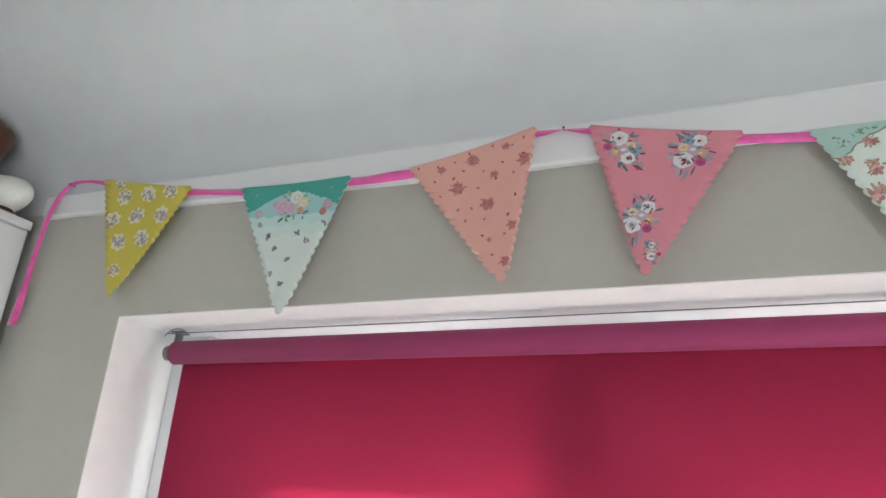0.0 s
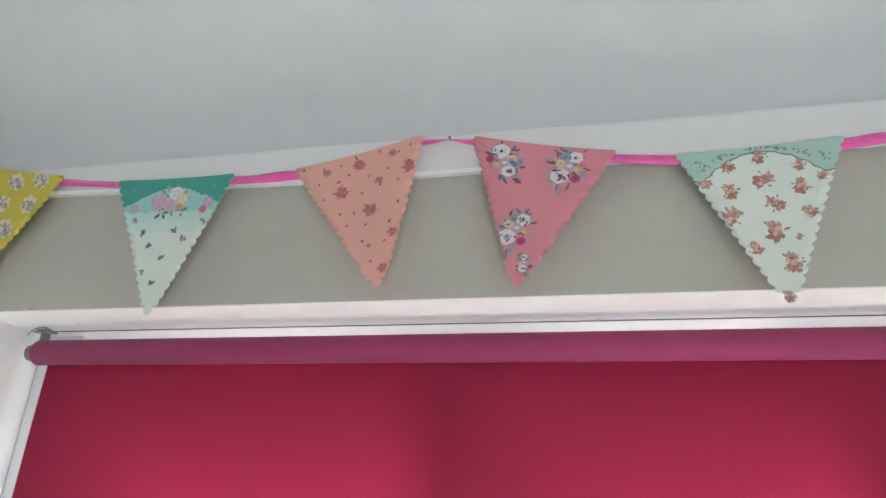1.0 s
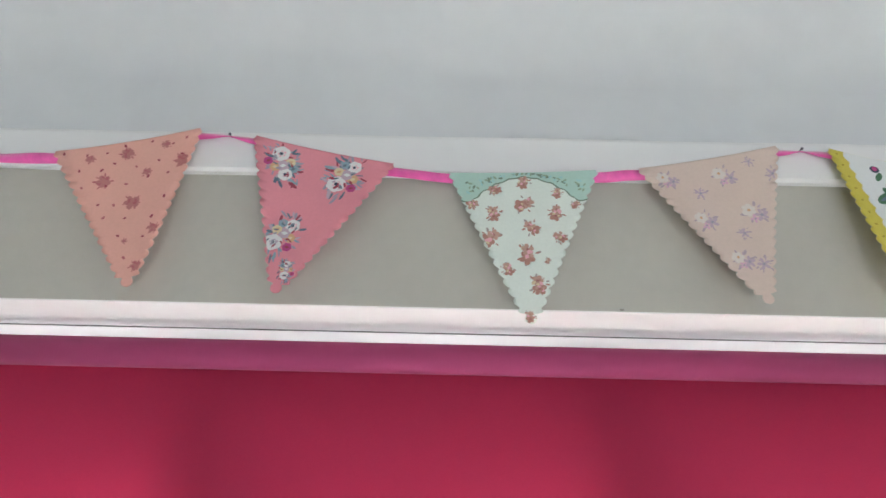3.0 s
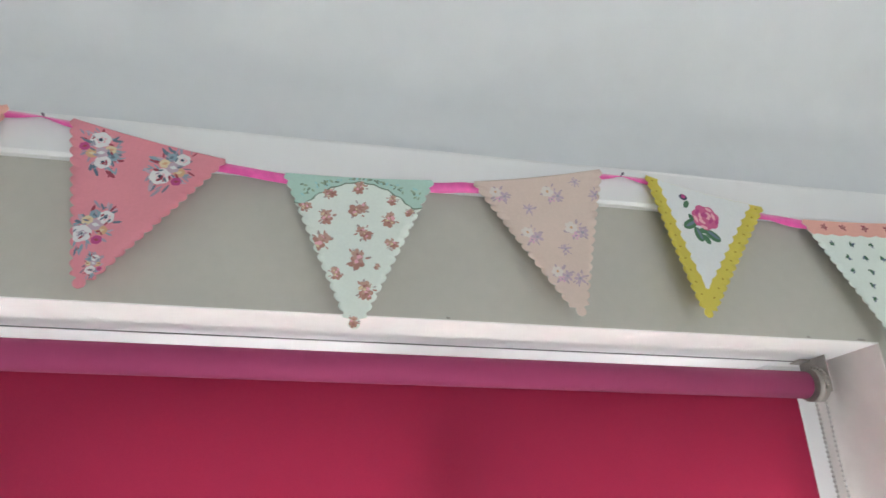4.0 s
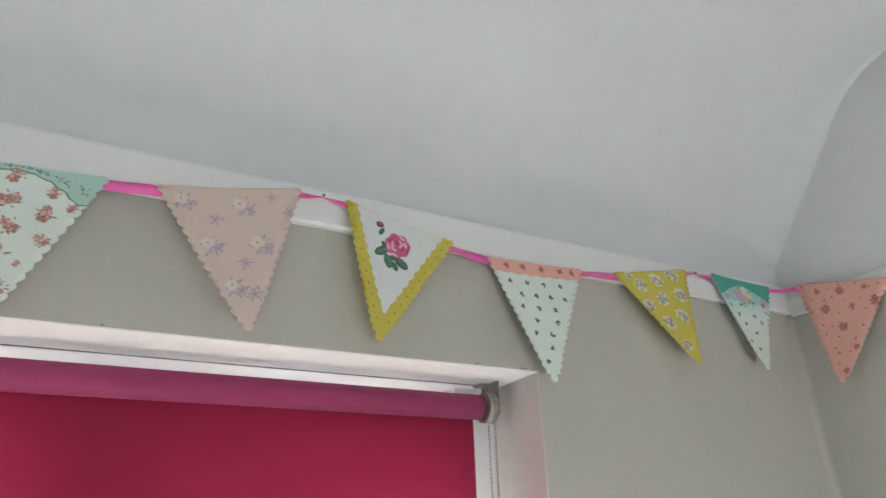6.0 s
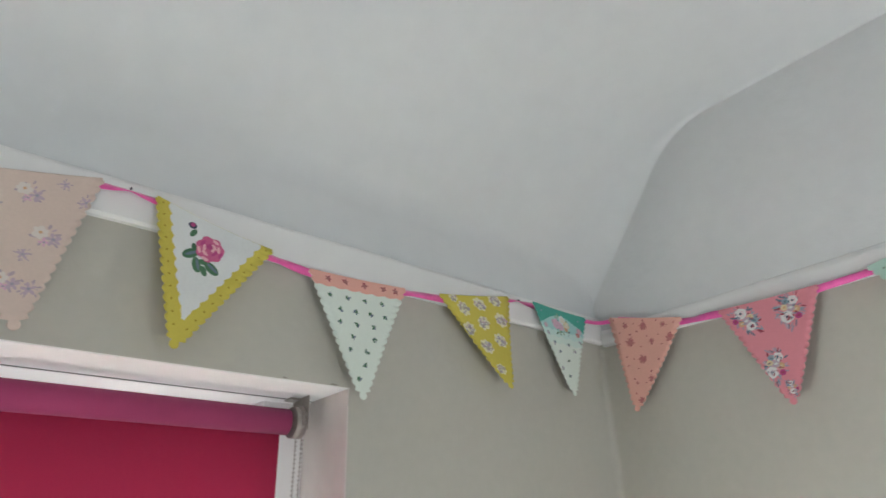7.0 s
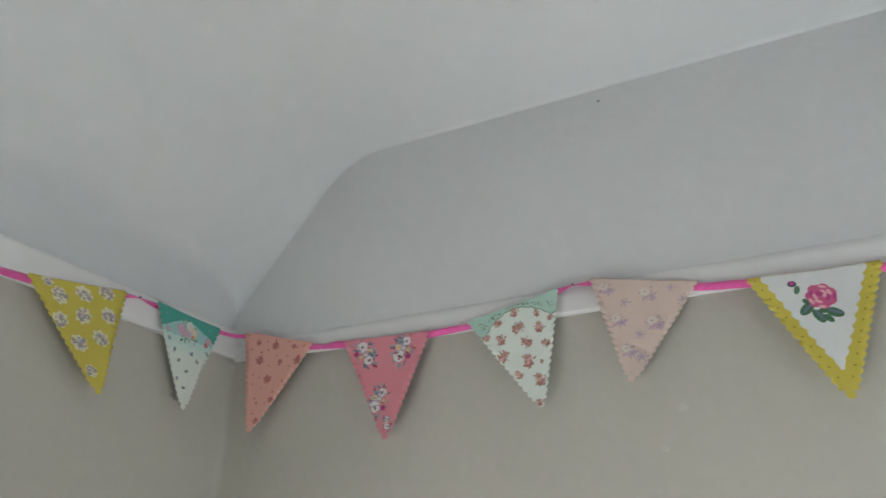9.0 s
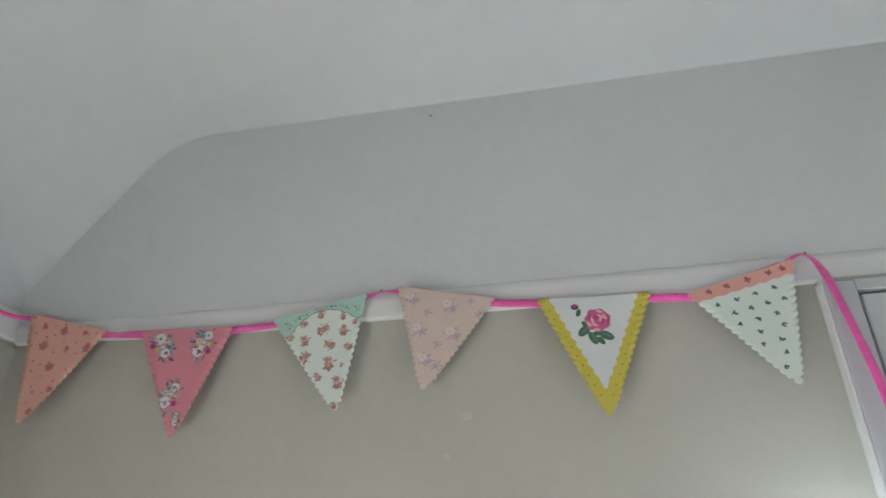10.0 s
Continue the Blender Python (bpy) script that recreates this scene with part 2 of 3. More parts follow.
tagged(finish("window_reveal", bm, (REVEAL, REVEAL_SHADED)), "white painted window recess, shade coloured into its right side", "window reveal", kind="structure")


# window
def window():
    w = base("window_1", (0.86, 0.15, ZS))
    off = Vector(w.location)

    def piece(name, mats, *boxes, bevel=0.0015, label=""):
        bm = bmesh.new()
        for b in boxes:
            box(bm, b[0] - off.x, b[1] - off.x, b[2] - off.y, b[3] - off.y, b[4] - off.z, b[5] - off.z, bevel=bevel)
        return part(name, bm, mats, w, label)
    piece("window_frame", UPVC, (W0, W0 + 0.07, 0.13, 0.2, ZS, ZH), (W1 - 0.07, W1, 0.13, 0.2, ZS, ZH),
          (W0 + 0.07, W1 - 0.07, 0.172, 0.2, ZH - 0.10, ZH), (W0 + 0.07, W1 - 0.07, 0.13, 0.2, ZS, ZS + 0.06))
    piece("head_strip", UPVC, (W0 + 0.072, W1 - 0.072, 0.1065, 0.171, ZH - 0.0032, ZH - 0.0018),
          (W0 + 0.002, W0 + 0.0715, 0.1065, 0.1295, ZH - 0.0032, ZH - 0.0018), (W1 - 0.0715, W1 - 0.002, 0.1065, 0.1295, ZH - 0.0032, ZH - 0.0018), bevel=0.0005, label="white strip along the head of the window")
    # dark strip drawn along the joint between recess and head strip
    piece("head_joint", JOINT, (W0 + 0.002, W1 - 0.002, 0.1035, 0.106, ZH - 0.0026, ZH - 0.0018), bevel=0, label="dark line along the joint at the window head")
    for x in (0.66, 1.17):
        piece("mullion", UPVC, (x - 0.04, x + 0.04, 0.135, 0.195, ZS + 0.06, ZH - 0.10))
    for a, b in ((0.07, 0.62), (0.70, 1.13), (1.21, 1.65)):
        pane = piece("pane", GLASS, (a, b, 0.165, 0.17, ZS + 0.06, ZH - 0.10), bevel=0)
        pane.visible_shadow = False
    piece("window_sill", GLOSS, (W0 - 0.05, W1 + 0.05, -0.05, 0.13, ZS - 0.03, ZS), bevel=0.006)
    return w


tagged(window(), "white plastic three-pane window behind the blind", "window", kind="structure")


# roller blind
def blind():
    b = base("roller_blind", (0.86, 0.085, 1.957))
    o = Vector(b.location)
    x0, x1, r, zb = 0.044, 1.668, 0.0185, 1.62
    bm = bmesh.new()
    rod(bm, Vector((x0, 0.085, 1.957)) - o, Vector((x1, 0.085, 1.957)) - o, r, 40)
    part("roller", bm, ROLL, b, "wine red fabric rolled on a tube")
    n, m = 60, 16
    yb = 0.085 + r - 0.001
    # the second, unseen sheet is added so daylight behind the blind bounces white
    for title, back, stuff, text in (("fabric", 0.0, FABRIC, "crimson fabric lit through by daylight"), ("bounce_layer", 0.0022, BOUNCE, "unseen white layer added behind the fabric to bounce daylight")):
        bm = bmesh.new()
        rows = []
        for j in range(m + 1):
            z = 1.957 - (1.957 - zb) * j / m
            rows.append([bm.verts.new((x0 + 0.003 + (x1 - x0 - 0.005) * i / n - o.x, yb + back + 0.0012 * noise.noise(Vector((i * 0.16, j * 0.1, 2))) * min(1, j / 3) - o.y, z - o.z)) for i in range(n + 1)])
        for p, q in zip(rows, rows[1:]):
            for i in range(n):
                bm.faces.new((p[i], p[i + 1], q[i + 1], q[i])).smooth = True
        part(title, bm, stuff, b, text)
    bm = bmesh.new()
    box(bm, x0 + 0.003 - o.x, x1 - 0.002 - o.x, yb - 0.006 - o.y, yb + 0.006 - o.y, zb - 0.015 - o.z, zb + 0.01 - o.z, bevel=0.003)
    part("bottom_bar", bm, UPVC, b)
    for s, xa in ((-1, x0 - 0.004), (1, x1 + 0.010)):
        bm = bmesh.new()
        ya = 0.094 if s < 0 else 0.062
        box(bm, xa - 0.001 + s * 0.012 - o.x, xa + 0.001 + s * 0.012 - o.x, ya - o.y, 0.112 - o.y, (1.945 if s > 0 else 1.968) - o.z, ZH - 0.002 - o.z, bevel=0.0008)
        box(bm, min(xa, xa + s * 0.014) - 0.004 - o.x, max(xa, xa + s * 0.014) + 0.002 - o.x, 0.09 - o.y, 0.112 - o.y, ZH - 0.005 - o.z, ZH - 0.0016 - o.z, bevel=0.0008)
        rod(bm, Vector((xa - 0.004, 0.085, 1.957)) - o, Vector((xa + s * 0.012, 0.085, 1.957)) - o, 0.0225 if s > 0 else 0.012, 28)
        if s < 0:
            for k in range(9):
                a0, a1 = 0.5 + k * 0.22, 0.5 + (k + 1) * 0.22
                p0, p1 = [Vector((xa + 0.010 - 0.026 * math.cos(q), 0.072, ZH - 0.026 + 0.022 * math.sin(q))) - o for q in (a0, a1)]
                rod(bm, p0, p1, 0.0009, 8)
        else:
            for k in range(12):
                a0, a1 = -0.4 + k * 0.25, -0.4 + (k + 1) * 0.25
                p0, p1 = [Vector((xa + 0.006, 0.085 - 0.0235 * math.cos(q), 1.957 + 0.0235 * math.sin(q))) - o for q in (a0, a1)]
                rod(bm, p0, p1, 0.0028, 8)
        part("bracket", bm, BRONZE if s > 0 else DARKSTEEL, b, "dull metal bracket with a chain wheel" if s > 0 else "small dull metal bracket")
    bm = bmesh.new()
    for y in (0.080, 0.098):
        for k in range(170):
            z = 1.957 - k * 0.0062
            bmesh.ops.create_icosphere(bm, subdivisions=1, radius=0.0021, matrix=Matrix.Translation(Vector((x1 + 0.022 + 0.0006 * math.sin(k * 0.3), y, z)) - o))
        rod(bm, Vector((x1 + 0.022, y, 1.957)) - o, Vector((x1 + 0.022, y, 0.905)) - o, 0.0007, 6)
    part("bead_chain", bm, BEAD, b, "grey plastic bead chain")
    return b


tagged(blind(), "crimson roller blind pulled part way down the window recess", "roller blind")

# wardrobe at the end of the window wall
def wardrobe():
    w = base("wardrobe", (-0.53, -0.32, 0))
    bm = bmesh.new()
    box(bm, -0.31, 0.31, -0.29, 0.30, 0.0, 2.150, bevel=0.003)
    part("body", bm, GLOSS, w)
    bm = bmesh.new()
    box(bm, -0.312, 0.312, -0.296, 0.303, 2.152, 2.168, bevel=0.003)
    part("top_board", bm, GLOSS, w)
    for s in (-1, 1):
        bm = bmesh.new()
        box(bm, s * 0.155 - 0.15, s * 0.155 + 0.15, -0.312, -0.292, 0.06, 2.15, bevel=0.004)
        d = part("door", bm, GLOSS, w)
        bm = bmesh.new()
        rod(bm, (s * 0.03, -0.325, 1.05), (s * 0.03, -0.325, 1.2), 0.006, 12)
        rod(bm, (s * 0.03, -0.312, 1.07), (s * 0.03, -0.325, 1.07), 0.004, 10)
        rod(bm, (s * 0.03, -0.312, 1.18), (s * 0.03, -0.325, 1.18), 0.004, 10)
        part("handle", bm, STEEL, d)
    return w


tagged(wardrobe(), "white painted wardrobe beside the window wall", "wardrobe")


def soft_toy():
    t = base("soft_toy", (-0.34, -0.06, 2.168))
    bm = bmesh.new()
    ball(bm, (-0.03, 0.0, 0.068), 0.07, (0.85, 0.62, 1.0), 28, 20, 0.004)
    ball(bm, (-0.008, 0.0, 0.158), 0.05, (1.05, 0.85, 0.95), 28, 20, 0.004)
    # flat brown ball stands for the shadow in the gap under the foot
    ball(bm, (0.040, 0.006, 0.010), 0.030, (2.3, 1.1, 0.36), 24, 12, 0.002)
    part("body", bm, PLUSH, t, "brown furry body and head, dark shadow under the foot")
    bm = bmesh.new()
    ball(bm, (0.055, 0.008, 0.041), 0.035, (2.4, 1.0, 1.0), 32, 18, 0.0008)
    part("foot", bm, PLUSHW, t, "white rounded foot")
    return t


tagged(soft_toy(), "brown soft toy with a white foot on the wardrobe", "soft toy")

# door at the end of the east wall
def door():
    d = base("door_1", (2.335, -1.85, 0))
    bm = bmesh.new()
    for y0, y1 in ((0.438, 0.48), (-0.48, -0.438)):
        box(bm, -0.022, 0.10, y0, y1, 0, 2.138, bevel=0.003)
    box(bm, -0.022, 0.10, -0.438, 0.438, 2.122, 2.138, bevel=0.001)
    part("door_frame", bm, SHADED_TRIM, d)
    # added strip: the frame's lit edge kept white beside its greyed front
    bm = bmesh.new()
    box(bm, -0.0215, -0.0005, 0.4805, 0.4845, 0, 2.138, bevel=0.001)
    part("lit_frame_edge", bm, GLOSS, d, "white strip added as the lit edge of the door frame")
    bm = bmesh.new()
    box(bm, -0.014, 0.026, -0.434, 0.432, 0.008, 2.117, bevel=0.002)
    part("door_leaf", bm, SHADED_TRIM, d)
    # near-black sheet behind the leaf: the gaps' shade put into its colour
    bm = bmesh.new()
    box(bm, 0.03, 0.09, -0.438, 0.438, 0, 2.121)
    part("gap_shade", bm, DARK, d)
    return d


tagged(door(), "white painted closed door in a plain frame", "door", kind="structure")


# ---- bunting ----
FW, FH = 0.0825, 0.191     # half width and height of a paper flag
INKS = {
    "mustard": (0.59, 0.50, 0.085), "teal": (0.075, 0.36, 0.29), "aqua": (0.36, 0.60, 0.58), "pale": (0.54, 0.71, 0.66), "mint": (0.70, 0.765, 0.695),
    "peach": (0.74, 0.40, 0.33), "pink": (0.70, 0.265, 0.31), "cream": (0.72, 0.78, 0.71), "sea": (0.43, 0.61, 0.53), "moss": (0.20, 0.27, 0.20),
    "beige": (0.66, 0.53, 0.455), "white": (0.69, 0.71, 0.70), "plum": (0.33, 0.06, 0.09), "rose": (0.56, 0.12, 0.25), "dusk": (0.50, 0.20, 0.185),
    "blush": (0.76, 0.42, 0.46), "brick": (0.36, 0.155, 0.14), "rust": (0.52, 0.33, 0.26), "berry": (0.47, 0.135, 0.15), "terra": (0.44, 0.235, 0.185), "ivory": (0.69, 0.63, 0.57), "mist": (0.62, 0.74, 0.68), "lilac": (0.50, 0.385, 0.45), "mauve": (0.44, 0.35, 0.39),
    "slate": (0.14, 0.19, 0.24), "leaf": (0.07, 0.17, 0.09), "sage": (0.30, 0.40, 0.28), "orange": (0.62, 0.38, 0.22), "chalk": (0.72, 0.71, 0.70),
    "grey": (0.34, 0.32, 0.38), "taupe": (0.38, 0.34, 0.31), "ink": (0.05, 0.06, 0.10), "magenta": (0.47, 0.07, 0.22), "ochre": (0.36, 0.27, 0.03),
    "orchid": (0.66, 0.40, 0.52), "lemon": (0.68, 0.57, 0.36), "straw": (0.72, 0.69, 0.48), "steel": (0.25, 0.36, 0.42),
}
PAPER = {k: material(k + " printed paper", c, 0.55, 0.045, 300, 22, 0.08, spec=0.25) for k, c in INKS.items()}


def half(d):
    """Half the flag's width at depth d below its top edge, without the scallops."""
    return FW * (1 - d / FH) + 0.0022


def scallop(d, pitch=0.0115, deep=0.0046):
    return deep * abs(math.sin(math.pi * d / pitch)) ** 0.7


def lift(x, z, bend):
    """How far the paper stands off its plane, towards the room."""
    d = -z / FH
    return -(bend[0] * (x / FW) ** 2 + bend[1] * d * d + bend[2] * (x / FW) * d)


class Print:
    """Flat shapes of ink on the flag's paper, in metres from the middle of its top edge."""

    def __init__(self, bend):
        self.bend, self.groups = bend, []
        self.group("printed_field")

    def group(self, name, many=False):
        """What follows becomes a part of its own."""
        self.bm, self.slots = bmesh.new(), []
        self.groups.append((name, self.bm, self.slots, many))

    def slot(self, ink):
        if ink not in self.slots:
            self.slots.append(ink)
        return self.slots.index(ink)

    def point(self, x, z, up):
        return self.bm.verts.new((x, lift(x, z, self.bend) - 0.0004 - 0.00008 * up, z))

    def inside(self, x, z):
        return z < -0.0005 and abs(x) < half(-z) + 0.0012

    def shape(self, pts, ink, up):
        keep = []
        for x, z in pts:
            z = max(min(z, -0.0006), -FH)
            w = half(-z) + 0.0012
            keep.append((max(-w, min(w, x)), z))
        area = sum(a[0] * b[1] - b[0] * a[1] for a, b in zip(keep, keep[1:] + keep[:1]))
        if abs(area) < 1e-7:
            return
        try:
            f = self.bm.faces.new([self.point(x, z, up) for x, z in keep])
            f.material_index = self.slot(ink)
        except ValueError:
            pass

    def blob(self, x, z, r, ink, up=1, squash=1.0, turn=0.0, lobes=0, deep=0.25, n=14):
        if not self.inside(x, z):
            return
        pts = []
        n = max(n, lobes * 5)
        for i in range(n):
            a = 2 * math.pi * i / n
            rr = r * (1 - deep + deep * abs(math.cos(lobes * a / 2))) if lobes else r
            px, pz = rr * math.cos(a), rr * math.sin(a) * squash
            pts.append((x + px * math.cos(turn) - pz * math.sin(turn), z + px * math.sin(turn) + pz * math.cos(turn)))
        self.shape(pts, ink, up)

    def leaves(self, x, z, r, count, size, ink, rng, up=1):
        for i in range(count):
            a = 2 * math.pi * (i + rng.uniform(-0.3, 0.3)) / count
            rr = r * rng.uniform(0.8, 1.15)
            self.blob(x + rr * math.cos(a), z + rr * math.sin(a), size * rng.uniform(0.7, 1.2), ink, up, 0.42, a, n=8)

    def clump(self, x, z, r, inks, rng, count=14, long=1.3, up=2):
        """A loose spray of petals and leaves, longer one way than the other."""
        turn = rng.uniform(0, 3.14)
        for k in range(count):
            a, q = rng.uniform(0, 6.28), r * math.sqrt(rng.random()) * 0.85
            dx, dz = q * math.cos(a) * long * 0.85, q * math.sin(a) / long
            self.blob(x + dx * math.cos(turn) - dz * math.sin(turn), z + dx * math.sin(turn) + dz * math.cos(turn),
                      r * rng.uniform(0.2, 0.36), inks[k % len(inks)], up + k % 5, rng.uniform(0.45, 0.9), rng.uniform(0, 3), rng.choice((0, 4, 5)), 0.3, 9)

    def rosette(self, x, z, r, petal, heart, rng, count=5, up=4, thin=0.62):
        """A small flower: separate petals round a heart."""
        turn = rng.uniform(0, 6.28)
        for k in range(count):
            a = turn + 6.283 * k / count + rng.uniform(-0.15, 0.15)
            self.blob(x + r * 0.56 * math.cos(a), z + r * 0.56 * math.sin(a), r * rng.uniform(0.4, 0.5), petal, up + k % 3, thin * rng.uniform(0.85, 1.15), a, n=9)
        self.blob(x, z, r * 0.24, heart, up + 4, 0.9, turn, n=8)

    def spikes(self, x, z, r, ink, rng, count=6, up=1):
        """Short pointed leaves that stand out round a flower."""
        for k in range(count):
            a = 6.283 * k / count + rng.uniform(-0.4, 0.4)
            q = r * rng.uniform(0.85, 1.15)
            self.blob(x + q * math.cos(a), z + q * math.sin(a), r * rng.uniform(0.2, 0.34), ink, up, rng.uniform(0.3, 0.5), a + rng.uniform(-0.3, 0.3), n=7)

    def sheet(self, edge, ink, up=0, cols=40, rows=56):
        """A field of ink from the top edge down to edge(x)."""
        s = self.slot(ink)
        grid = []
        for i in range(cols + 1):
            u = -1 + 2 * i / cols
            col = []
            for j in range(rows + 1):
                d = edge(u * FW) * j / rows
                col.append(self.point(u * (half(d) + scallop(d) * min(1.0, d / 0.006)), -max(d, 0.0006), up))
            grid.append(col)
        for a, b in zip(grid, grid[1:]):
            for j in range(rows):
                self.bm.faces.new((a[j], a[j + 1], b[j + 1], b[j])).material_index = s

    def core(self, inset, low, ink, up=0, rows=110, cols=6):
        """The inner triangle of a bordered flag, with wavy sides."""
        s = self.slot(ink)
        grid = []
        for j in range(rows + 1):
            d = 0.0006 + low * j / rows
            w = max(0.0025, (FW - inset) * (1 - d / low)) + 0.0042 * abs(math.sin(math.pi * d / 0.0150)) * min(1.0, 4 * (1 - d / low) + 0.2)
            grid.append([self.point(w * (-1 + 2 * i / cols), -d, up) for i in range(cols + 1)])
        for a, b in zip(grid, grid[1:]):
            for i in range(cols):
                self.bm.faces.new((a[i], a[i + 1], b[i + 1], b[i])).material_index = s


def yellow_print(p, rng):
    spots = [(-0.054, -0.004), (-0.038, -0.028), (0.006, -0.018), (0.047, -0.009), (-0.045, -0.070), (-0.002, -0.058), (0.044, -0.052),
             (-0.018, -0.106), (0.022, -0.094), (-0.006, -0.152)]
    for x, z in spots:
        r = 0.0160 if -0.13 < z < -0.008 else 0.0120
        p.group("daisy")
        turn = rng.random() * 3
        p.blob(x, z, r * 1.04, "straw", 1, 0.85, turn, 7, 0.3)
        p.clump(x, z, r * 0.85, ("taupe", "grey", "taupe", "lilac"), rng, 18, 1.2, 3)
        for k in range(5):
            q = rng.uniform(0.15, 0.6) * r
            p.blob(x + q * math.cos(turn + k * 1.3), z + q * math.sin(turn + k * 1.3), r * 0.17, "straw" if k % 2 else "chalk", 9, 0.5, turn + k, n=8)


def teal_print(p, rng):
    p.sheet(lambda x: 0.034 + 0.006 * math.cos(x * 75) + 0.0022 * abs(math.sin(x * 300)), "teal", 2)
    p.group("printed_field")
    p.sheet(lambda x: 0.080 + 0.002 * math.sin(x * 150), "mist", 0)
    p.group("printed_field")
    p.sheet(lambda x: 0.065 + 0.002 * math.sin(x * 180), "pale", 0.5)
    p.group("printed_field")
    p.sheet(lambda x: 0.051 + 0.0015 * math.sin(x * 260), "aqua", 1)
    p.group("lace_edge")
    for i in range(15):
        x = -0.05 + 0.1 * i / 14
        p.blob(x, -0.034 + 0.018 * math.cos(x * 32) - 0.004, 0.0062, "aqua", 3, 1, 0, 5, 0.2)
    for i in range(26):
        x = rng.uniform(-0.048, 0.048)
        p.blob(x, -0.040 + rng.uniform(-0.008, 0.012) * (1 - abs(x) * 12), 0.007, "aqua", 3)
    p.group("bouquet")
    p.leaves(0.0, -0.034, 0.021, 10, 0.006, "sage", rng, 4)
    for x, z, r, k in ((-0.017, -0.036, 0.0125, "orchid"), (-0.004, -0.040, 0.0095, "orchid"), (0.004, -0.024, 0.0105, "white"), (0.015, -0.034, 0.010, "lemon"),
                       (0.012, -0.043, 0.006, "orange"), (-0.026, -0.032, 0.006, "lilac"), (-0.053, -0.045, 0.006, "lilac"), (0.054, -0.040, 0.008, "lilac"), (0.048, -0.050, 0.006, "dusk")):
        p.blob(x, z, r, k, 5, 1, rng.random(), 6, 0.2)
        p.blob(x + 0.001, z, r * 0.6, "blush" if k == "lilac" else ("lemon" if k == "white" else "white" if k == "lemon" else "lilac" if k in ("blush", "orchid") else "dusk"), 6, 0.9, rng.random(), 5, 0.35)
        p.blob(x + 0.001, z, r * 0.28, k, 7)
    p.leaves(-0.012, -0.052, 0.008, 5, 0.0045, "leaf", rng, 4)
    p.leaves(0.016, -0.050, 0.006, 4, 0.004, "slate", rng, 4)
    p.group("sprig_scatter", True)
    for x, z in ((-0.034, -0.081), (0.012, -0.079), (-0.020, -0.098), (0.003, -0.116), (-0.02, -0.136), (0.028, -0.090), (-0.004, -0.150), (-0.048, -0.062), (0.052, -0.068)):
        for k in range(4):
            p.blob(x + rng.uniform(-0.003, 0.003), z + rng.uniform(-0.003, 0.003), 0.0034, rng.choice(("slate", "moss", "grey")), 2 + k % 3, 0.5, rng.uniform(0, 3))
    for x in (-0.06, 0.058):
        p.blob(x, -0.015, 0.0045, "steel", 3, 0.4, 0.7, 3, 0.4)


def peach_print(p, rng):
    for x, z, r in ((-0.045, -0.018, 0.007), (-0.002, -0.018, 0.0105), (0.043, -0.014, 0.007), (-0.029, -0.052, 0.0115), (0.020, -0.048, 0.007), (0.061, -0.040, 0.011),
                    (0.003, -0.086, 0.0115), (0.026, -0.124, 0.008), (-0.004, -0.135, 0.004), (0.009, -0.168, 0.008)):
        p.group("rose_print")
        p.spikes(x, z, r * 0.78, "berry", rng, 6, 1)
        p.rosette(x, z, r * 0.8, "dusk", "dusk", rng, 5, 3, 0.85)
        p.clump(x, z, r * 0.7, ("berry", "dusk", "berry"), rng, 9, 1.1, 8)
    p.group("sprig_scatter", True)
    for i in range(49):
        z = -0.010 - 0.024 * (i // 7) + rng.uniform(-0.005, 0.005)
        x = -0.072 + 0.024 * (i % 7) + 0.012 * (i // 7 % 2) + rng.uniform(-0.005, 0.005)
        p.blob(x, z, rng.uniform(0.0019, 0.0027), rng.choice(("plum", "berry", "plum")), 1, 0.6, rng.uniform(0, 3), n=7)


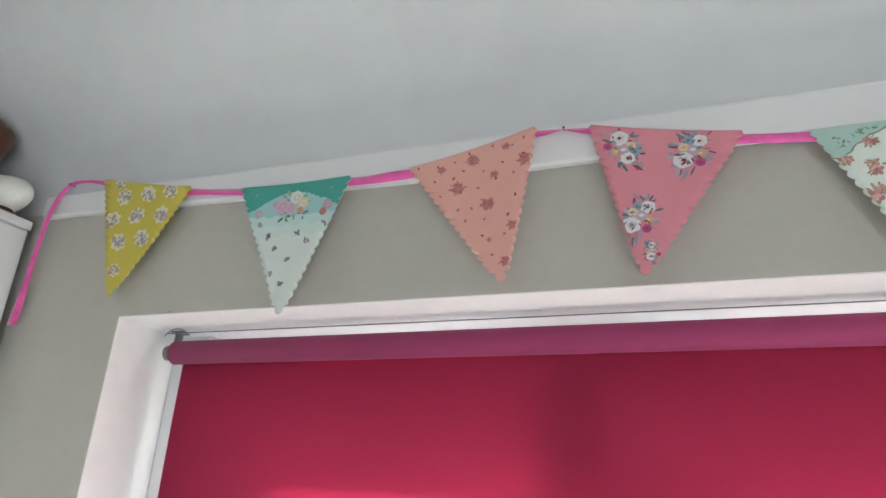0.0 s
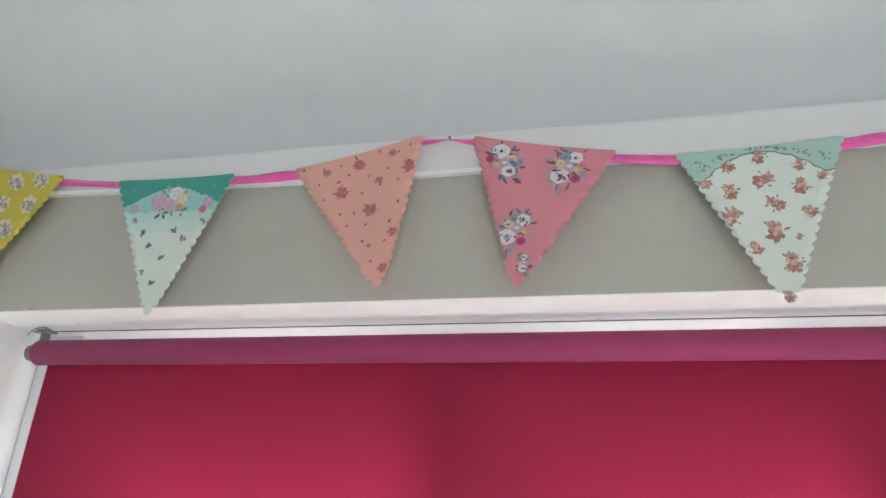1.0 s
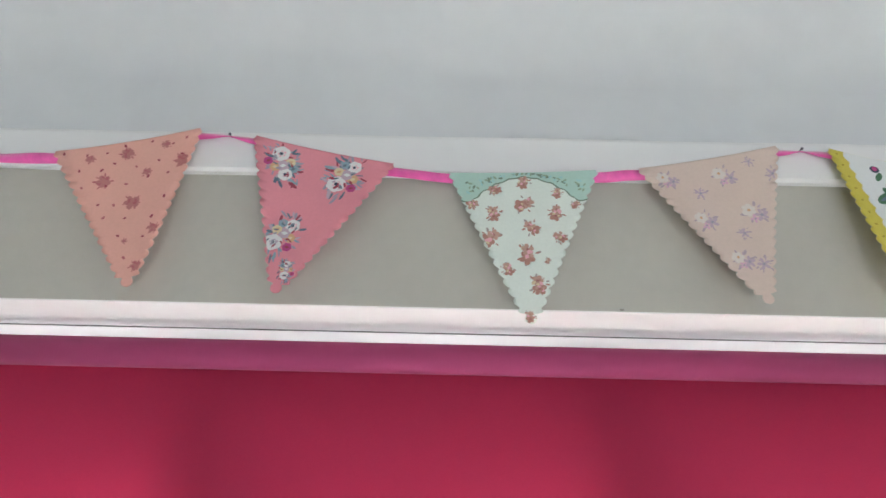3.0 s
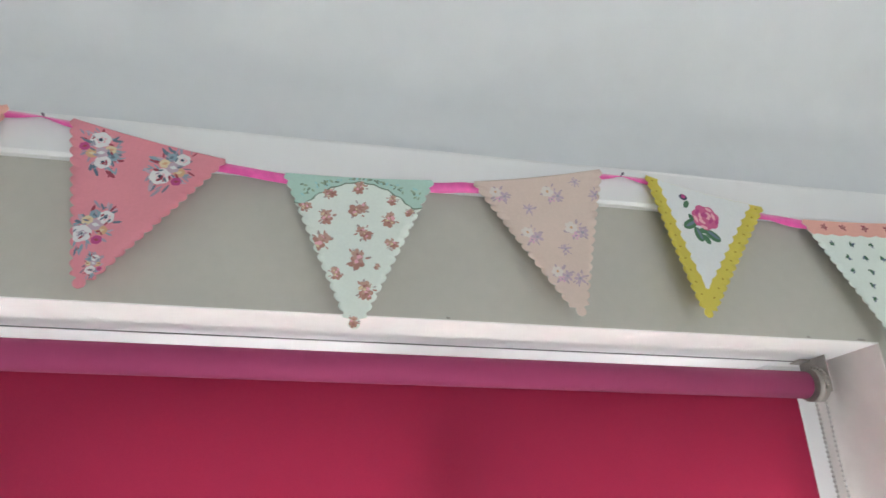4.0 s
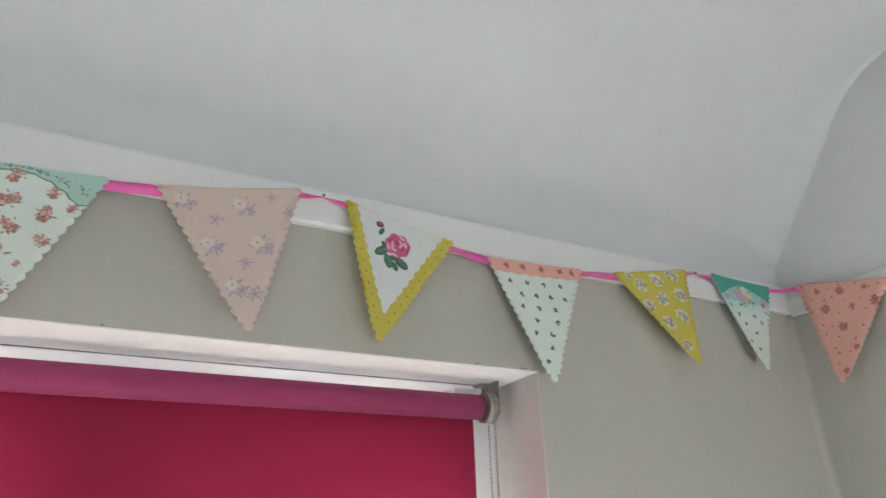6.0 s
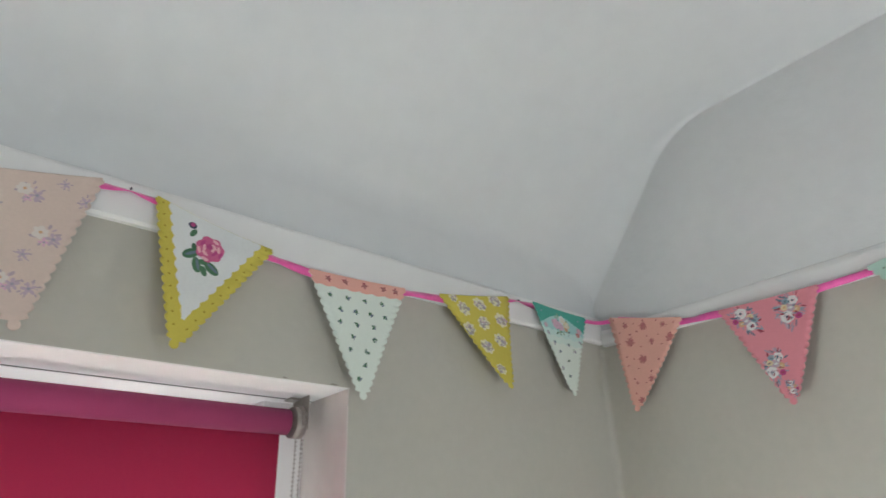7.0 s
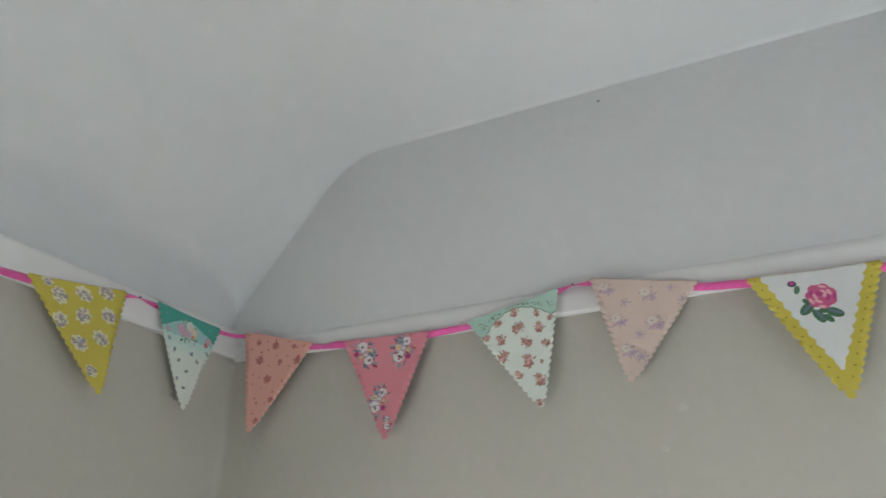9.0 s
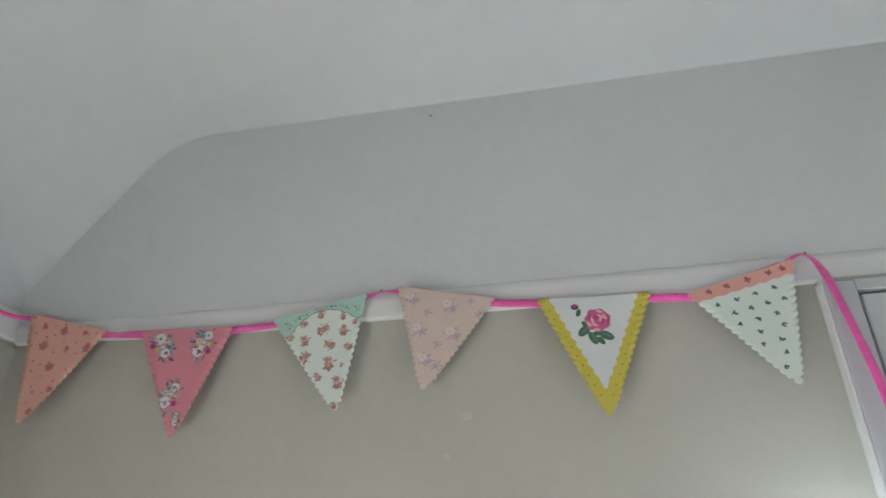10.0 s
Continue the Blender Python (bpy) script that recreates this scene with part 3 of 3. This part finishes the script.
def bouquet(p, x, z, s, turn, rng):
    def at(dx, dz):
        return x + s * (dx * math.cos(turn) - dz * math.sin(turn)), z + s * (dx * math.sin(turn) + dz * math.cos(turn))
    p.group("bouquet")
    for k in range(46):
        a = rng.uniform(0, 6.28)
        dx, dz = 0.0125 * math.cos(a), 0.0195 * math.sin(a)
        q = rng.uniform(0.75, 1.4)
        px, pz = at(dx * q, dz * q)
        p.blob(px, pz, rng.uniform(0.003, 0.0056) * s, ("slate", "grey", "steel", "lilac", "steel", "plum", "grey", "slate")[k % 8], 1 + k % 3, rng.uniform(0.16, 0.34), turn + a + rng.uniform(-0.7, 0.7), n=9)
    for dx, dz, r, k in ((0.011, -0.008, 0.0046, "magenta"), (0.008, 0.001, 0.0052, "orange"), (-0.007, 0.003, 0.005, "lemon"), (0.003, 0.013, 0.0072, "chalk"),
                         (0.001, 0.003, 0.0062, "lilac"), (-0.003, -0.010, 0.0090, "chalk"), (-0.006, 0.011, 0.0048, "steel")):
        px, pz = at(dx, dz)
        p.blob(px, pz, r * s, k, 4, 0.95, rng.random(), 6, 0.13)
        if k == "chalk":
            p.blob(px + 0.001, pz, r * s * 0.5, "lilac" if rng.random() < 0.3 else "blush", 5, 0.8, rng.random(), 5, 0.5)
            p.blob(px + 0.0005, pz, r * s * 0.3, "white", 6, 0.9)
            p.blob(px, pz, r * s * 0.2, "ink", 7)
        else:
            p.blob(px, pz, r * s * 0.5, {"magenta": "plum", "orange": "lemon", "lemon": "orange", "lilac": "white", "steel": "slate"}[k], 5, 0.6, rng.random(), 4, 0.3)

    for k in range(18):
        a = rng.uniform(0, 6.28)
        q = rng.uniform(0.5, 1.0)
        px, pz = at(0.011 * q * math.cos(a), 0.017 * q * math.sin(a))
        p.blob(px, pz, rng.uniform(0.0018, 0.0032) * s, ("slate", "grey", "plum")[k % 3], 8, rng.uniform(0.3, 0.5), a + rng.uniform(-0.7, 0.7), n=8)


def pink_print(p, rng):
    for x, z, s, a in ((-0.043, -0.029, 1.25, 3.85), (0.033, -0.031, 1.3, -0.25), (-0.014, -0.122, 1.22, -0.3), (0.004, -0.163, 0.58, 0.3)):
        bouquet(p, x, z, s, a, rng)


def cream_print(p, rng):
    p.sheet(lambda x: 0.0066 + 0.034 * min(1, (abs(x) / 0.07) ** 1.6) + 0.0016 * abs(math.sin(x * 190)), "moss", 1)
    p.group("printed_field")
    p.sheet(lambda x: 0.0048 + 0.034 * min(1, (abs(x) / 0.07) ** 1.6) + 0.0016 * abs(math.sin(x * 190)), "sea", 2)
    p.group("lace_edge", True)
    for i in range(70):
        x = rng.uniform(-0.07, 0.07)
        e = 0.034 * min(1, (abs(x) / 0.07) ** 1.6)
        p.blob(x, -e * rng.uniform(0.4, 0.95) - 0.002, rng.uniform(0.0018, 0.0032), rng.choice(("sage", "aqua", "sage", "moss")), 3, 0.5, rng.uniform(0, 3), n=8)
    for x, z, r in ((0.0, -0.014, 0.009), (-0.034, -0.024, 0.008), (0.038, -0.030, 0.007), (-0.060, -0.044, 0.008), (0.0, -0.044, 0.0115), (-0.036, -0.056, 0.010),
                    (0.035, -0.056, 0.010), (0.058, -0.046, 0.006), (0.006, -0.075, 0.010), (-0.040, -0.088, 0.0125), (0.037, -0.088, 0.008), (0.0, -0.108, 0.0125),
                    (-0.022, -0.127, 0.008), (0.022, -0.117, 0.004), (0.010, -0.146, 0.0115), (-0.001, -0.183, 0.0065)):
        p.group("rose_print")
        p.spikes(x, z, r * 0.85, "terra", rng, 5, 1)
        p.spikes(x, z, r * 0.9, "taupe", rng, 3, 1)
        lean = rng.uniform(0, 3.14)
        for k, q in enumerate((-0.42, 0.4)):
            p.rosette(x + q * r * math.cos(lean), z + q * r * math.sin(lean), r * (0.72 - 0.12 * k), "rust" if k else "terra", "brick", rng, 5, 3 + k, 0.85)
        p.clump(x, z, r * 0.75, ("blush", "terra", "rust", "lemon"), rng, 9, 1.3, 9)


def lilac_print(p, rng):
    for x, z, r in ((-0.056, -0.022, 0.0125), (0.012, -0.028, 0.0135), (0.046, -0.014, 0.007), (-0.024, -0.046, 0.0085), (0.067, -0.036, 0.009), (-0.030, -0.082, 0.0125),
                    (0.028, -0.082, 0.014), (0.006, -0.105, 0.008), (-0.008, -0.137, 0.012), (0.012, -0.145, 0.010)):
        p.group("flower_print")
        p.spikes(x, z, r * 0.95, "mauve", rng, 6, 1)
        p.spikes(x, z, r * 0.7, "lilac", rng, 6, 1)
        if r > 0.01:
            p.rosette(x - 0.42 * r, z + 0.35 * r, r * 0.62, "ivory", "orange", rng, 6, 5, 0.85)
            p.rosette(x + 0.45 * r, z - 0.25 * r, r * 0.62, "lilac", "grey", rng, 5, 4, 0.6)
            p.rosette(x - 0.2 * r, z - 0.5 * r, r * 0.4, "orchid", "grey", rng, 4, 3, 0.6)
        else:
            p.rosette(x, z, r * 0.8, "lilac", "grey", rng, 5, 4, 0.5)


def rose_print(p, rng):
    p.core(0.0165, 0.150, "white", 1)
    p.group("sprig_scatter", True)
    for side in (-1, 1):
        for i in range(11):
            d = 0.006 + 0.0155 * i
            p.blob(side * (half(d) - 0.0065), -d, 0.0018, "ochre", 1, 0.7, i)
    p.group("rose_print")
    for x, z, r, a in ((-0.015, -0.051, 0.0125, 0.7), (0.014, -0.059, 0.0125, -0.45), (-0.004, -0.062, 0.0115, -1.1), (0.006, -0.066, 0.008, -0.9), (-0.013, -0.042, 0.007, 2.2), (-0.020, -0.024, 0.007, 1.2), (0.003, -0.055, 0.008, 0.2)):
        p.blob(x, z, r * 0.88, "leaf", 2, 0.55, a)
        p.blob(x + 0.001, z + 0.001, r * 0.7, "slate" if r > 0.01 else "leaf", 3, 0.22, a)
    p.blob(-0.024, -0.015, 0.0055, "ink", 3, 0.8)
    p.blob(-0.024, -0.014, 0.003, "magenta", 4)
    p.blob(0.005, -0.036, 0.0185, "rose", 4, 0.95, 0.3, 7, 0.16)
    for i in range(16):
        a = i * 2.4
        rr = 0.0035 + 0.0009 * i
        p.blob(0.005 + rr * math.cos(a), -0.035 + rr * math.sin(a) * 0.9, 0.0048, ("blush", "magenta", "rose", "blush")[i % 4], 5 + i % 3, 0.45, a + 1.57, n=10)
    p.blob(0.004, -0.033, 0.004, "magenta", 9, 0.8)
    for v in p.bm.verts:
        rise = v.co.y - lift(v.co.x, v.co.z, p.bend)
        v.co.x, v.co.z = v.co.x * 1.10 - 0.003, -0.036 + (v.co.z + 0.036) * 1.14 - 0.005
        v.co.y = lift(v.co.x, v.co.z, p.bend) + rise


def sprig_print(p, rng):
    p.sheet(lambda x: 0.021 + 0.0028 * abs(math.sin(x * 130)), "peach", 1)
    p.group("sprig_scatter", True)
    for x in (-0.054, -0.024, 0.010, 0.044, 0.066):
        p.leaves(x, -0.010, 0.0025, 5, 0.0036, "plum", rng, 2)
        p.blob(x, -0.010, 0.0036, "brick", 3, 0.7, x * 40)
    rows = ((0.036, 4), (0.057, 4), (0.077, 3), (0.098, 2), (0.118, 2), (0.139, 1), (0.160, 1))
    for k, (d, n) in enumerate(rows):
        w = half(d) * 1.75
        for i in range(n):
            x = (i + 0.5 - n / 2) * w / n + (0.006 if k % 2 else -0.005)
            a = rng.uniform(0, 3)
            for j in range(3):
                p.blob(x + rng.uniform(-0.002, 0.002), -d + rng.uniform(-0.002, 0.002), 0.0040, ("leaf", "slate", "leaf")[j], 1 + j, 0.4, a + j * 1.1, n=8)
            p.blob(x + 0.001, -d - 0.003, 0.0022, "slate", 2, 0.4, a + 2, n=8)


def flag(name, ground, draw, bend, seed, label, skew, length):
    """A scalloped paper flag: the origin lies at the middle of its top edge, its face looks to -y."""
    rng = random.Random(seed)
    root = base(name)
    pull = Matrix(((1, 0, -skew, 0), (0, 1, 0, 0), (0, 0, length, 0), (0, 0, 0, 1)))
    bm = bmesh.new()
    rows, cols, thick = 120, 10, 0.0005
    front, back = [], []
    for j in range(rows + 1):
        d = FH * j / rows
        w = half(d) + scallop(d) * min(1.0, d / 0.006)
        if d > FH - 0.012:
            w = max(0.0046 if d < FH - 0.009 else 0.001, 0.0062 * math.sqrt(max(0.0, 1 - ((d - FH + 0.0062) / 0.0062) ** 2)))
        fr, bk = [], []
        for i in range(cols + 1):
            x = w * (-1 + 2 * i / cols)
            y = lift(x, -d, bend)
            fr.append(bm.verts.new((x, y, -d)))
            bk.append(bm.verts.new((x, y + thick, -d)))
        front.append(fr)
        back.append(bk)
    for j in range(rows):
        for i in range(cols):
            bm.faces.new((front[j][i], front[j + 1][i], front[j + 1][i + 1], front[j][i + 1])).smooth = True
            bm.faces.new((back[j][i], back[j][i + 1], back[j + 1][i + 1], back[j + 1][i])).smooth = True
        for i in (0, cols):
            bm.faces.new((front[j][i], back[j][i], back[j + 1][i], front[j + 1][i]))
    for j in (0, rows):
        for i in range(cols):
            bm.faces.new((front[j][i], front[j][i + 1], back[j][i + 1], back[j][i]))
    sheet = part("paper_sheet", bm, PAPER[ground], root)
    sheet.data.transform(pull)
    p = Print(bend)
    draw(p, rng)
    for title, shape, inks, many in p.groups:
        if not len(shape.faces):
            shape.free()
            continue
        me = bpy.data.meshes.new(title)
        for f in shape.faces:
            f.normal_update()
            if f.normal.y > 0:
                f.normal_flip()
        shape.to_mesh(me)
        shape.free()
        me.transform(pull)
        for ink in inks:
            me.materials.append(PAPER[ink])
        ob = new(title, me)
        ob.parent = sheet
        if many:
            ob["kind"] = "stuff"
    return tagged(root, label, "bunting flag", "bunting flags on the pink ribbon")


def flag_pose(wall, a, za, b, zb, tilt, swing=0.0, size=1.0):
    """Top corners at a and b along the wall, at heights za and zb; tilt: degrees by which the tip stands out; swing: degrees about the vertical."""
    ang = math.degrees(math.atan2(zb - za, abs(b - a)))
    mid, z = (a + b) / 2, (za + zb) / 2
    turn = Matrix.Rotation(radians(-ang), 4, "Y") @ Matrix.Rotation(radians(swing * 0.3), 4, "Z") @ Matrix.Rotation(radians(-tilt), 4, "X")
    s = Matrix.Scale(size, 4)
    if wall == "north":
        return Matrix.Translation((mid, -0.0185, z)) @ turn @ s
    return Matrix.Translation((XE - 0.0225, mid, z)) @ Matrix.Rotation(radians(-90), 4, "Z") @ turn @ s


DESIGNS = {
    "yellow": ("mustard", yellow_print, (0.004, 0.004, -0.003), "mustard yellow scalloped paper flag with white daisies"),
    "teal": ("mint", teal_print, (0.003, 0.003, 0.002), "pale mint paper flag with teal top and rose bouquet"),
    "peach": ("peach", peach_print, (0.004, 0.005, -0.004), "peach scalloped paper flag with small dark red roses"),
    "pink": ("pink", pink_print, (0.004, 0.003, 0.003), "pink scalloped paper flag with white poppy bouquets"),
    "cream": ("cream", cream_print, (0.003, 0.005, -0.004), "cream paper flag with rust roses and green lace top"),
    "lilac": ("beige", lilac_print, (0.004, 0.006, -0.006), "beige scalloped paper flag with lilac flower clusters"),
    "rose": ("mustard", rose_print, (0.005, 0.004, -0.004), "white paper flag with mustard border and one pink rose"),
    "sprig": ("mint", sprig_print, (0.003, 0.005, -0.005), "pale mint paper flag with dark sprigs and peach top"),
}
# wall, the two top corners (place along the wall, height), tilt, swing, size, how far the tip is pulled aside, length
FLAGS = [
    ("yellow", "north", -0.068, 2.227, 0.107, 2.195, 4, 4, 1.05, 0.114, 0.952),
    ("teal", "north", 0.211, 2.179, 0.382, 2.177, 4, 0, 1.05, 0.072, 1.015),
    ("peach", "north", 0.480, 2.177, 0.645, 2.212, 4, -2, 1.03, 0.028, 1.018),
    ("pink", "north", 0.719, 2.203, 0.886, 2.169, 5, 2, 1.02, 0.026, 0.99),
    ("cream", "north", 0.958, 2.159, 1.127, 2.165, 5, -3, 1.02, -0.024, 1.0),
    ("lilac", "north", 1.183, 2.170, 1.347, 2.202, 5, -5, 1.0, -0.014, 1.016),
    ("rose", "north", 1.417, 2.201, 1.570, 2.168, 6, -4, 0.96, 0.006, 1.022),
    ("sprig", "north", 1.638, 2.158, 1.800, 2.163, 5, -6, 0.99, -0.026, 1.0),
    ("yellow", "north", 1.880, 2.172, 2.036, 2.200, 5, -5, 0.96, 0.170, 0.93),
    ("teal", "north", 2.109, 2.207, 2.266, 2.205, 3, 4, 0.94, 0.050, 0.963),
    ("peach", "east", -0.053, 2.203, -0.207, 2.162, 3, 6, 0.94, 0.030, 1.018),
    ("pink", "east", -0.283, 2.152, -0.447, 2.148, 3, 3, 0.98, 0.052, 0.968),
    ("cream", "east", -0.527, 2.153, -0.675, 2.184, 3, 2, 0.94, 0.012, 0.998),
    ("lilac", "east", -0.738, 2.191, -0.890, 2.159, 2, 2, 0.93, -0.03, 0.918),
    ("rose", "east", -0.963, 2.147, -1.121, 2.144, 3, 2, 0.98, 0.025, 0.979),
    ("sprig", "east", -1.181, 2.138, -1.334, 2.176, 2, 2, 0.94, 0.005, 0.963),
]
for kind, wall, a, za, b, zb, tilt, swing, size, skew, length in FLAGS:
    ground, draw, bend, text = DESIGNS[kind]
    flag("bunting_flag", ground, draw, bend, 11 + list(DESIGNS).index(kind), text, skew, length).matrix_basis = flag_pose(wall, a, za, b, zb, tilt, swing, size)


def ribbon():
    """The satin ribbon that the flags hang from, pinned at its high points, with a loose tail at each end."""
    root = base("bunting_ribbon", (0.0, -0.0155, 2.2))
    o = Vector(root.location)

    def strip(pts, name="ribbon_length", n=10):
        """pts: place, half width, and how far it is turned about its run (degrees)."""
        bm = bmesh.new()
        P = [Vector(q[0]) for q in pts]
        rows = []
        for i in range(len(pts) - 1):
            p0, p1, p2, p3 = P[max(i - 1, 0)], P[i], P[i + 1], P[min(i + 2, len(P) - 1)]
            for k in range(n + (i == len(pts) - 2)):
                s = k / n
                c = 0.5 * (2 * p1 + (p2 - p0) * s + (2 * p0 - 5 * p1 + 4 * p2 - p3) * s * s + (3 * p1 - p0 - 3 * p2 + p3) * s ** 3)
                tan = (0.5 * ((p2 - p0) + 2 * (2 * p0 - 5 * p1 + 4 * p2 - p3) * s + 3 * (3 * p1 - p0 - 3 * p2 + p3) * s * s)).normalized()
                w = pts[i][1] * (1 - s) + pts[i + 1][1] * s
                a = radians(pts[i][2] * (1 - s) + pts[i + 1][2] * s)
                out = Vector((-1, 0, 0)) if c.x > XE - 0.05 and c.y < -0.03 else Vector((0, -1, 0))
                side = tan.cross(out).normalized()
                side = side * math.cos(a) + out * math.sin(a)
                rows.append([bm.verts.new(c - o + side * w * u + tan.cross(side) * 0.0004 * v) for v in (-1, 1) for u in (-1, 0, 1)])
        for a, b in zip(rows, rows[1:]):
            for q in ((0, 1), (1, 2), (4, 3), (5, 4), (3, 0), (2, 5)):
                bm.faces.new((a[q[0]], a[q[1]], b[q[1]], b[q[0]])).smooth = True
        part(name, bm, RIBBON, root)

    def spot(f, end, back=0.0042, down=0.006):
        kind, wall, a, za, b, zb = f[:6]
        s, z = (a, za) if end == 0 else (b, zb)
        inward = 0.012 if end == 0 else -0.012
        if wall == "north":
            return (s + inward, -0.0185 + back, z - down)
        return (XE - 0.0225 + back, s - inward, z - down)
    W = 0.0062
    wave = random.Random(5)
    tops = {2: 0.006, 5: 0.006, 8: 0.005, 12: 0.006}
    for i, f in enumerate(FLAGS):
        strip([(spot(f, 0), W, 0), (spot(f, 1), W, 0)])
        if i + 1 < len(FLAGS):
            a, b = Vector(spot(f, 1)), Vector(spot(FLAGS[i + 1], 0))
            mid = (a + b) / 2
            if i in tops:
                mid.z += tops[i]
                strip([(a, W * 0.95, 0), (a.lerp(mid, 0.6), W * 0.75, 25), (mid, 0.0030, 55), (b.lerp(mid, 0.55), W * 0.75, 25), (b, W * 0.9, 0)])
            elif i == 9:
                mid += Vector((0.012, 0.008, -0.002))
                strip([(a, W * 0.8, 10), (mid, W * 0.7, 15), (b, W * 0.8, 0)])
            else:
                q1, q2 = a.lerp(b, 0.33), a.lerp(b, 0.68)
                q1.z += wave.uniform(-0.0012, 0.0012)
                q2.z += wave.uniform(-0.0012, 0.0012)
                strip([(a, W, 0), (q1, W * wave.uniform(0.9, 1.08), wave.uniform(-28, 28)), (q2, W * wave.uniform(0.9, 1.1), wave.uniform(-28, 28)), (b, W, 0)])
    first, last = spot(FLAGS[0], 0), spot(FLAGS[-1], 1)
    strip([(first, W * 0.8, 0), ((-0.120, -0.015, 2.235), 0.0022, 50), ((-0.160, -0.015, 2.231), 0.003, 40), ((-0.180, -0.020, 2.19), W * 0.8, 10),
           ((-0.186, -0.022, 2.12), W * 0.7, 20), ((-0.188, -0.022, 2.04), 0.005, 30), ((-0.190, -0.024, 1.985), 0.010, 0)], "ribbon_tail")
    strip([(last, W * 0.6, 0), ((2.315, -1.355, 2.184), 0.003, 40), ((2.306, -1.372, 2.15), W * 0.9, 0), ((2.300, -1.386, 2.06), W, 10),
           ((2.296, -1.398, 1.95), W * 1.1, 0), ((2.294, -1.404, 1.80), W * 1.1, 10), ((2.294, -1.406, 1.62), W, 0)], "ribbon_tail")
    return root


tagged(ribbon(), "bright pink satin ribbon strung along the rail", "ribbon")


def pin(at, out):
    bm = bmesh.new()
    out = Vector(out)
    rod(bm, Vector((0, 0, 0)) - out * 0.008, out * 0.004, 0.0006, 8)
    rod(bm, out * 0.003, out * 0.0045, 0.0019, 12, 0.0014)
    ob = finish("drawing_pin", bm, PIN)
    ob.location = at
    return tagged(ob, "small dark pin holding the ribbon to the rail", "pin", "pins along the ribbon")


for x, z in ((-0.155, 2.232), (0.684, 2.207), (1.382, 2.202), (2.072, 2.202)):
    pin((x, -0.017, z), (0, -1, 0))
for y, z in ((-0.706, 2.187), (-1.357, 2.184)):
    pin((XE - 0.021, y, z), (-1, 0, 0))


def smear(y, z, r, seed):
    bm = bmesh.new()
    ring = []
    for i in range(18):
        a = 2 * math.pi * i / 18
        q = r * (0.75 + 0.5 * noise.noise(Vector((math.cos(a) * 1.5, math.sin(a) * 1.5, seed))))
        ring.append((q * math.cos(a) * 1.2, q * math.sin(a)))
    top = [bm.verts.new((-0.0006, u * 0.7, v * 0.7)) for u, v in ring]
    low = [bm.verts.new((0.0, u, v)) for u, v in ring]
    bm.faces.new(top)
    for i in range(18):
        j = (i + 1) % 18
        bm.faces.new((top[i], top[j], low[j], low[i]))
    ob = finish("filler_smear", bm, SMEAR)
    ob.location = (XE, y, z)
    return tagged(ob, "faint pale smear of filler on the beige wall", "wall mark", "smears on the beige wall")


SMEAR = material("pale filler", (0.51, 0.50, 0.45), 0.8, 0.05, 80, 20, 0.2)
smear(-0.836, 1.981, 0.010, 1)
smear(-0.804, 1.925, 0.007, 2)


def chip(x, z, w, h, seed):
    bm = bmesh.new()
    ring = []
    for i in range(14):
        a = 2 * math.pi * i / 14
        q = 0.8 + 0.5 * noise.noise(Vector((math.cos(a) * 2, math.sin(a) * 2, seed)))
        ring.append((w * q * math.cos(a), h * q * math.sin(a)))
    top = [bm.verts.new((u * 0.8, -0.0005, v * 0.8)) for u, v in ring]
    low = [bm.verts.new((u, 0.0, v)) for u, v in ring]
    bm.faces.new(top)
    for i in range(14):
        j = (i + 1) % 14
        bm.faces.new((top[i], top[j], low[j], low[i]))
    ob = finish("paint_chip", bm, CHIP)
    ob.location = (x, 0.0, z)
    return tagged(ob, "small dark chip in the paint above the window", "wall mark", "chips along the window edge")


CHIP = material("bare plaster chip", (0.27, 0.24, 0.22), 0.9, 0.15, 200, 40, 0.3)
for x, z, w, h in ((1.152, 1.9988, 0.0032, 0.0014), (1.618, 1.9988, 0.004, 0.0013), (1.694, 1.9988, 0.008, 0.0013), (0.095, 1.9988, 0.004, 0.0013)):
    chip(x, z, w, h, x * 7)


def speck(y, z, r):
    bm = bmesh.new()
    bmesh.ops.create_uvsphere(bm, u_segments=10, v_segments=6, radius=r, matrix=Matrix.Diagonal((0.3, 1.0, 0.7, 1)))
    ob = finish("wall_speck", bm, CHIP)
    ob.location = (XE - 0.0035, y, z)
    return tagged(ob, "small dark speck on the white upper wall", "wall mark")


speck(-0.790, 2.545, 0.003)
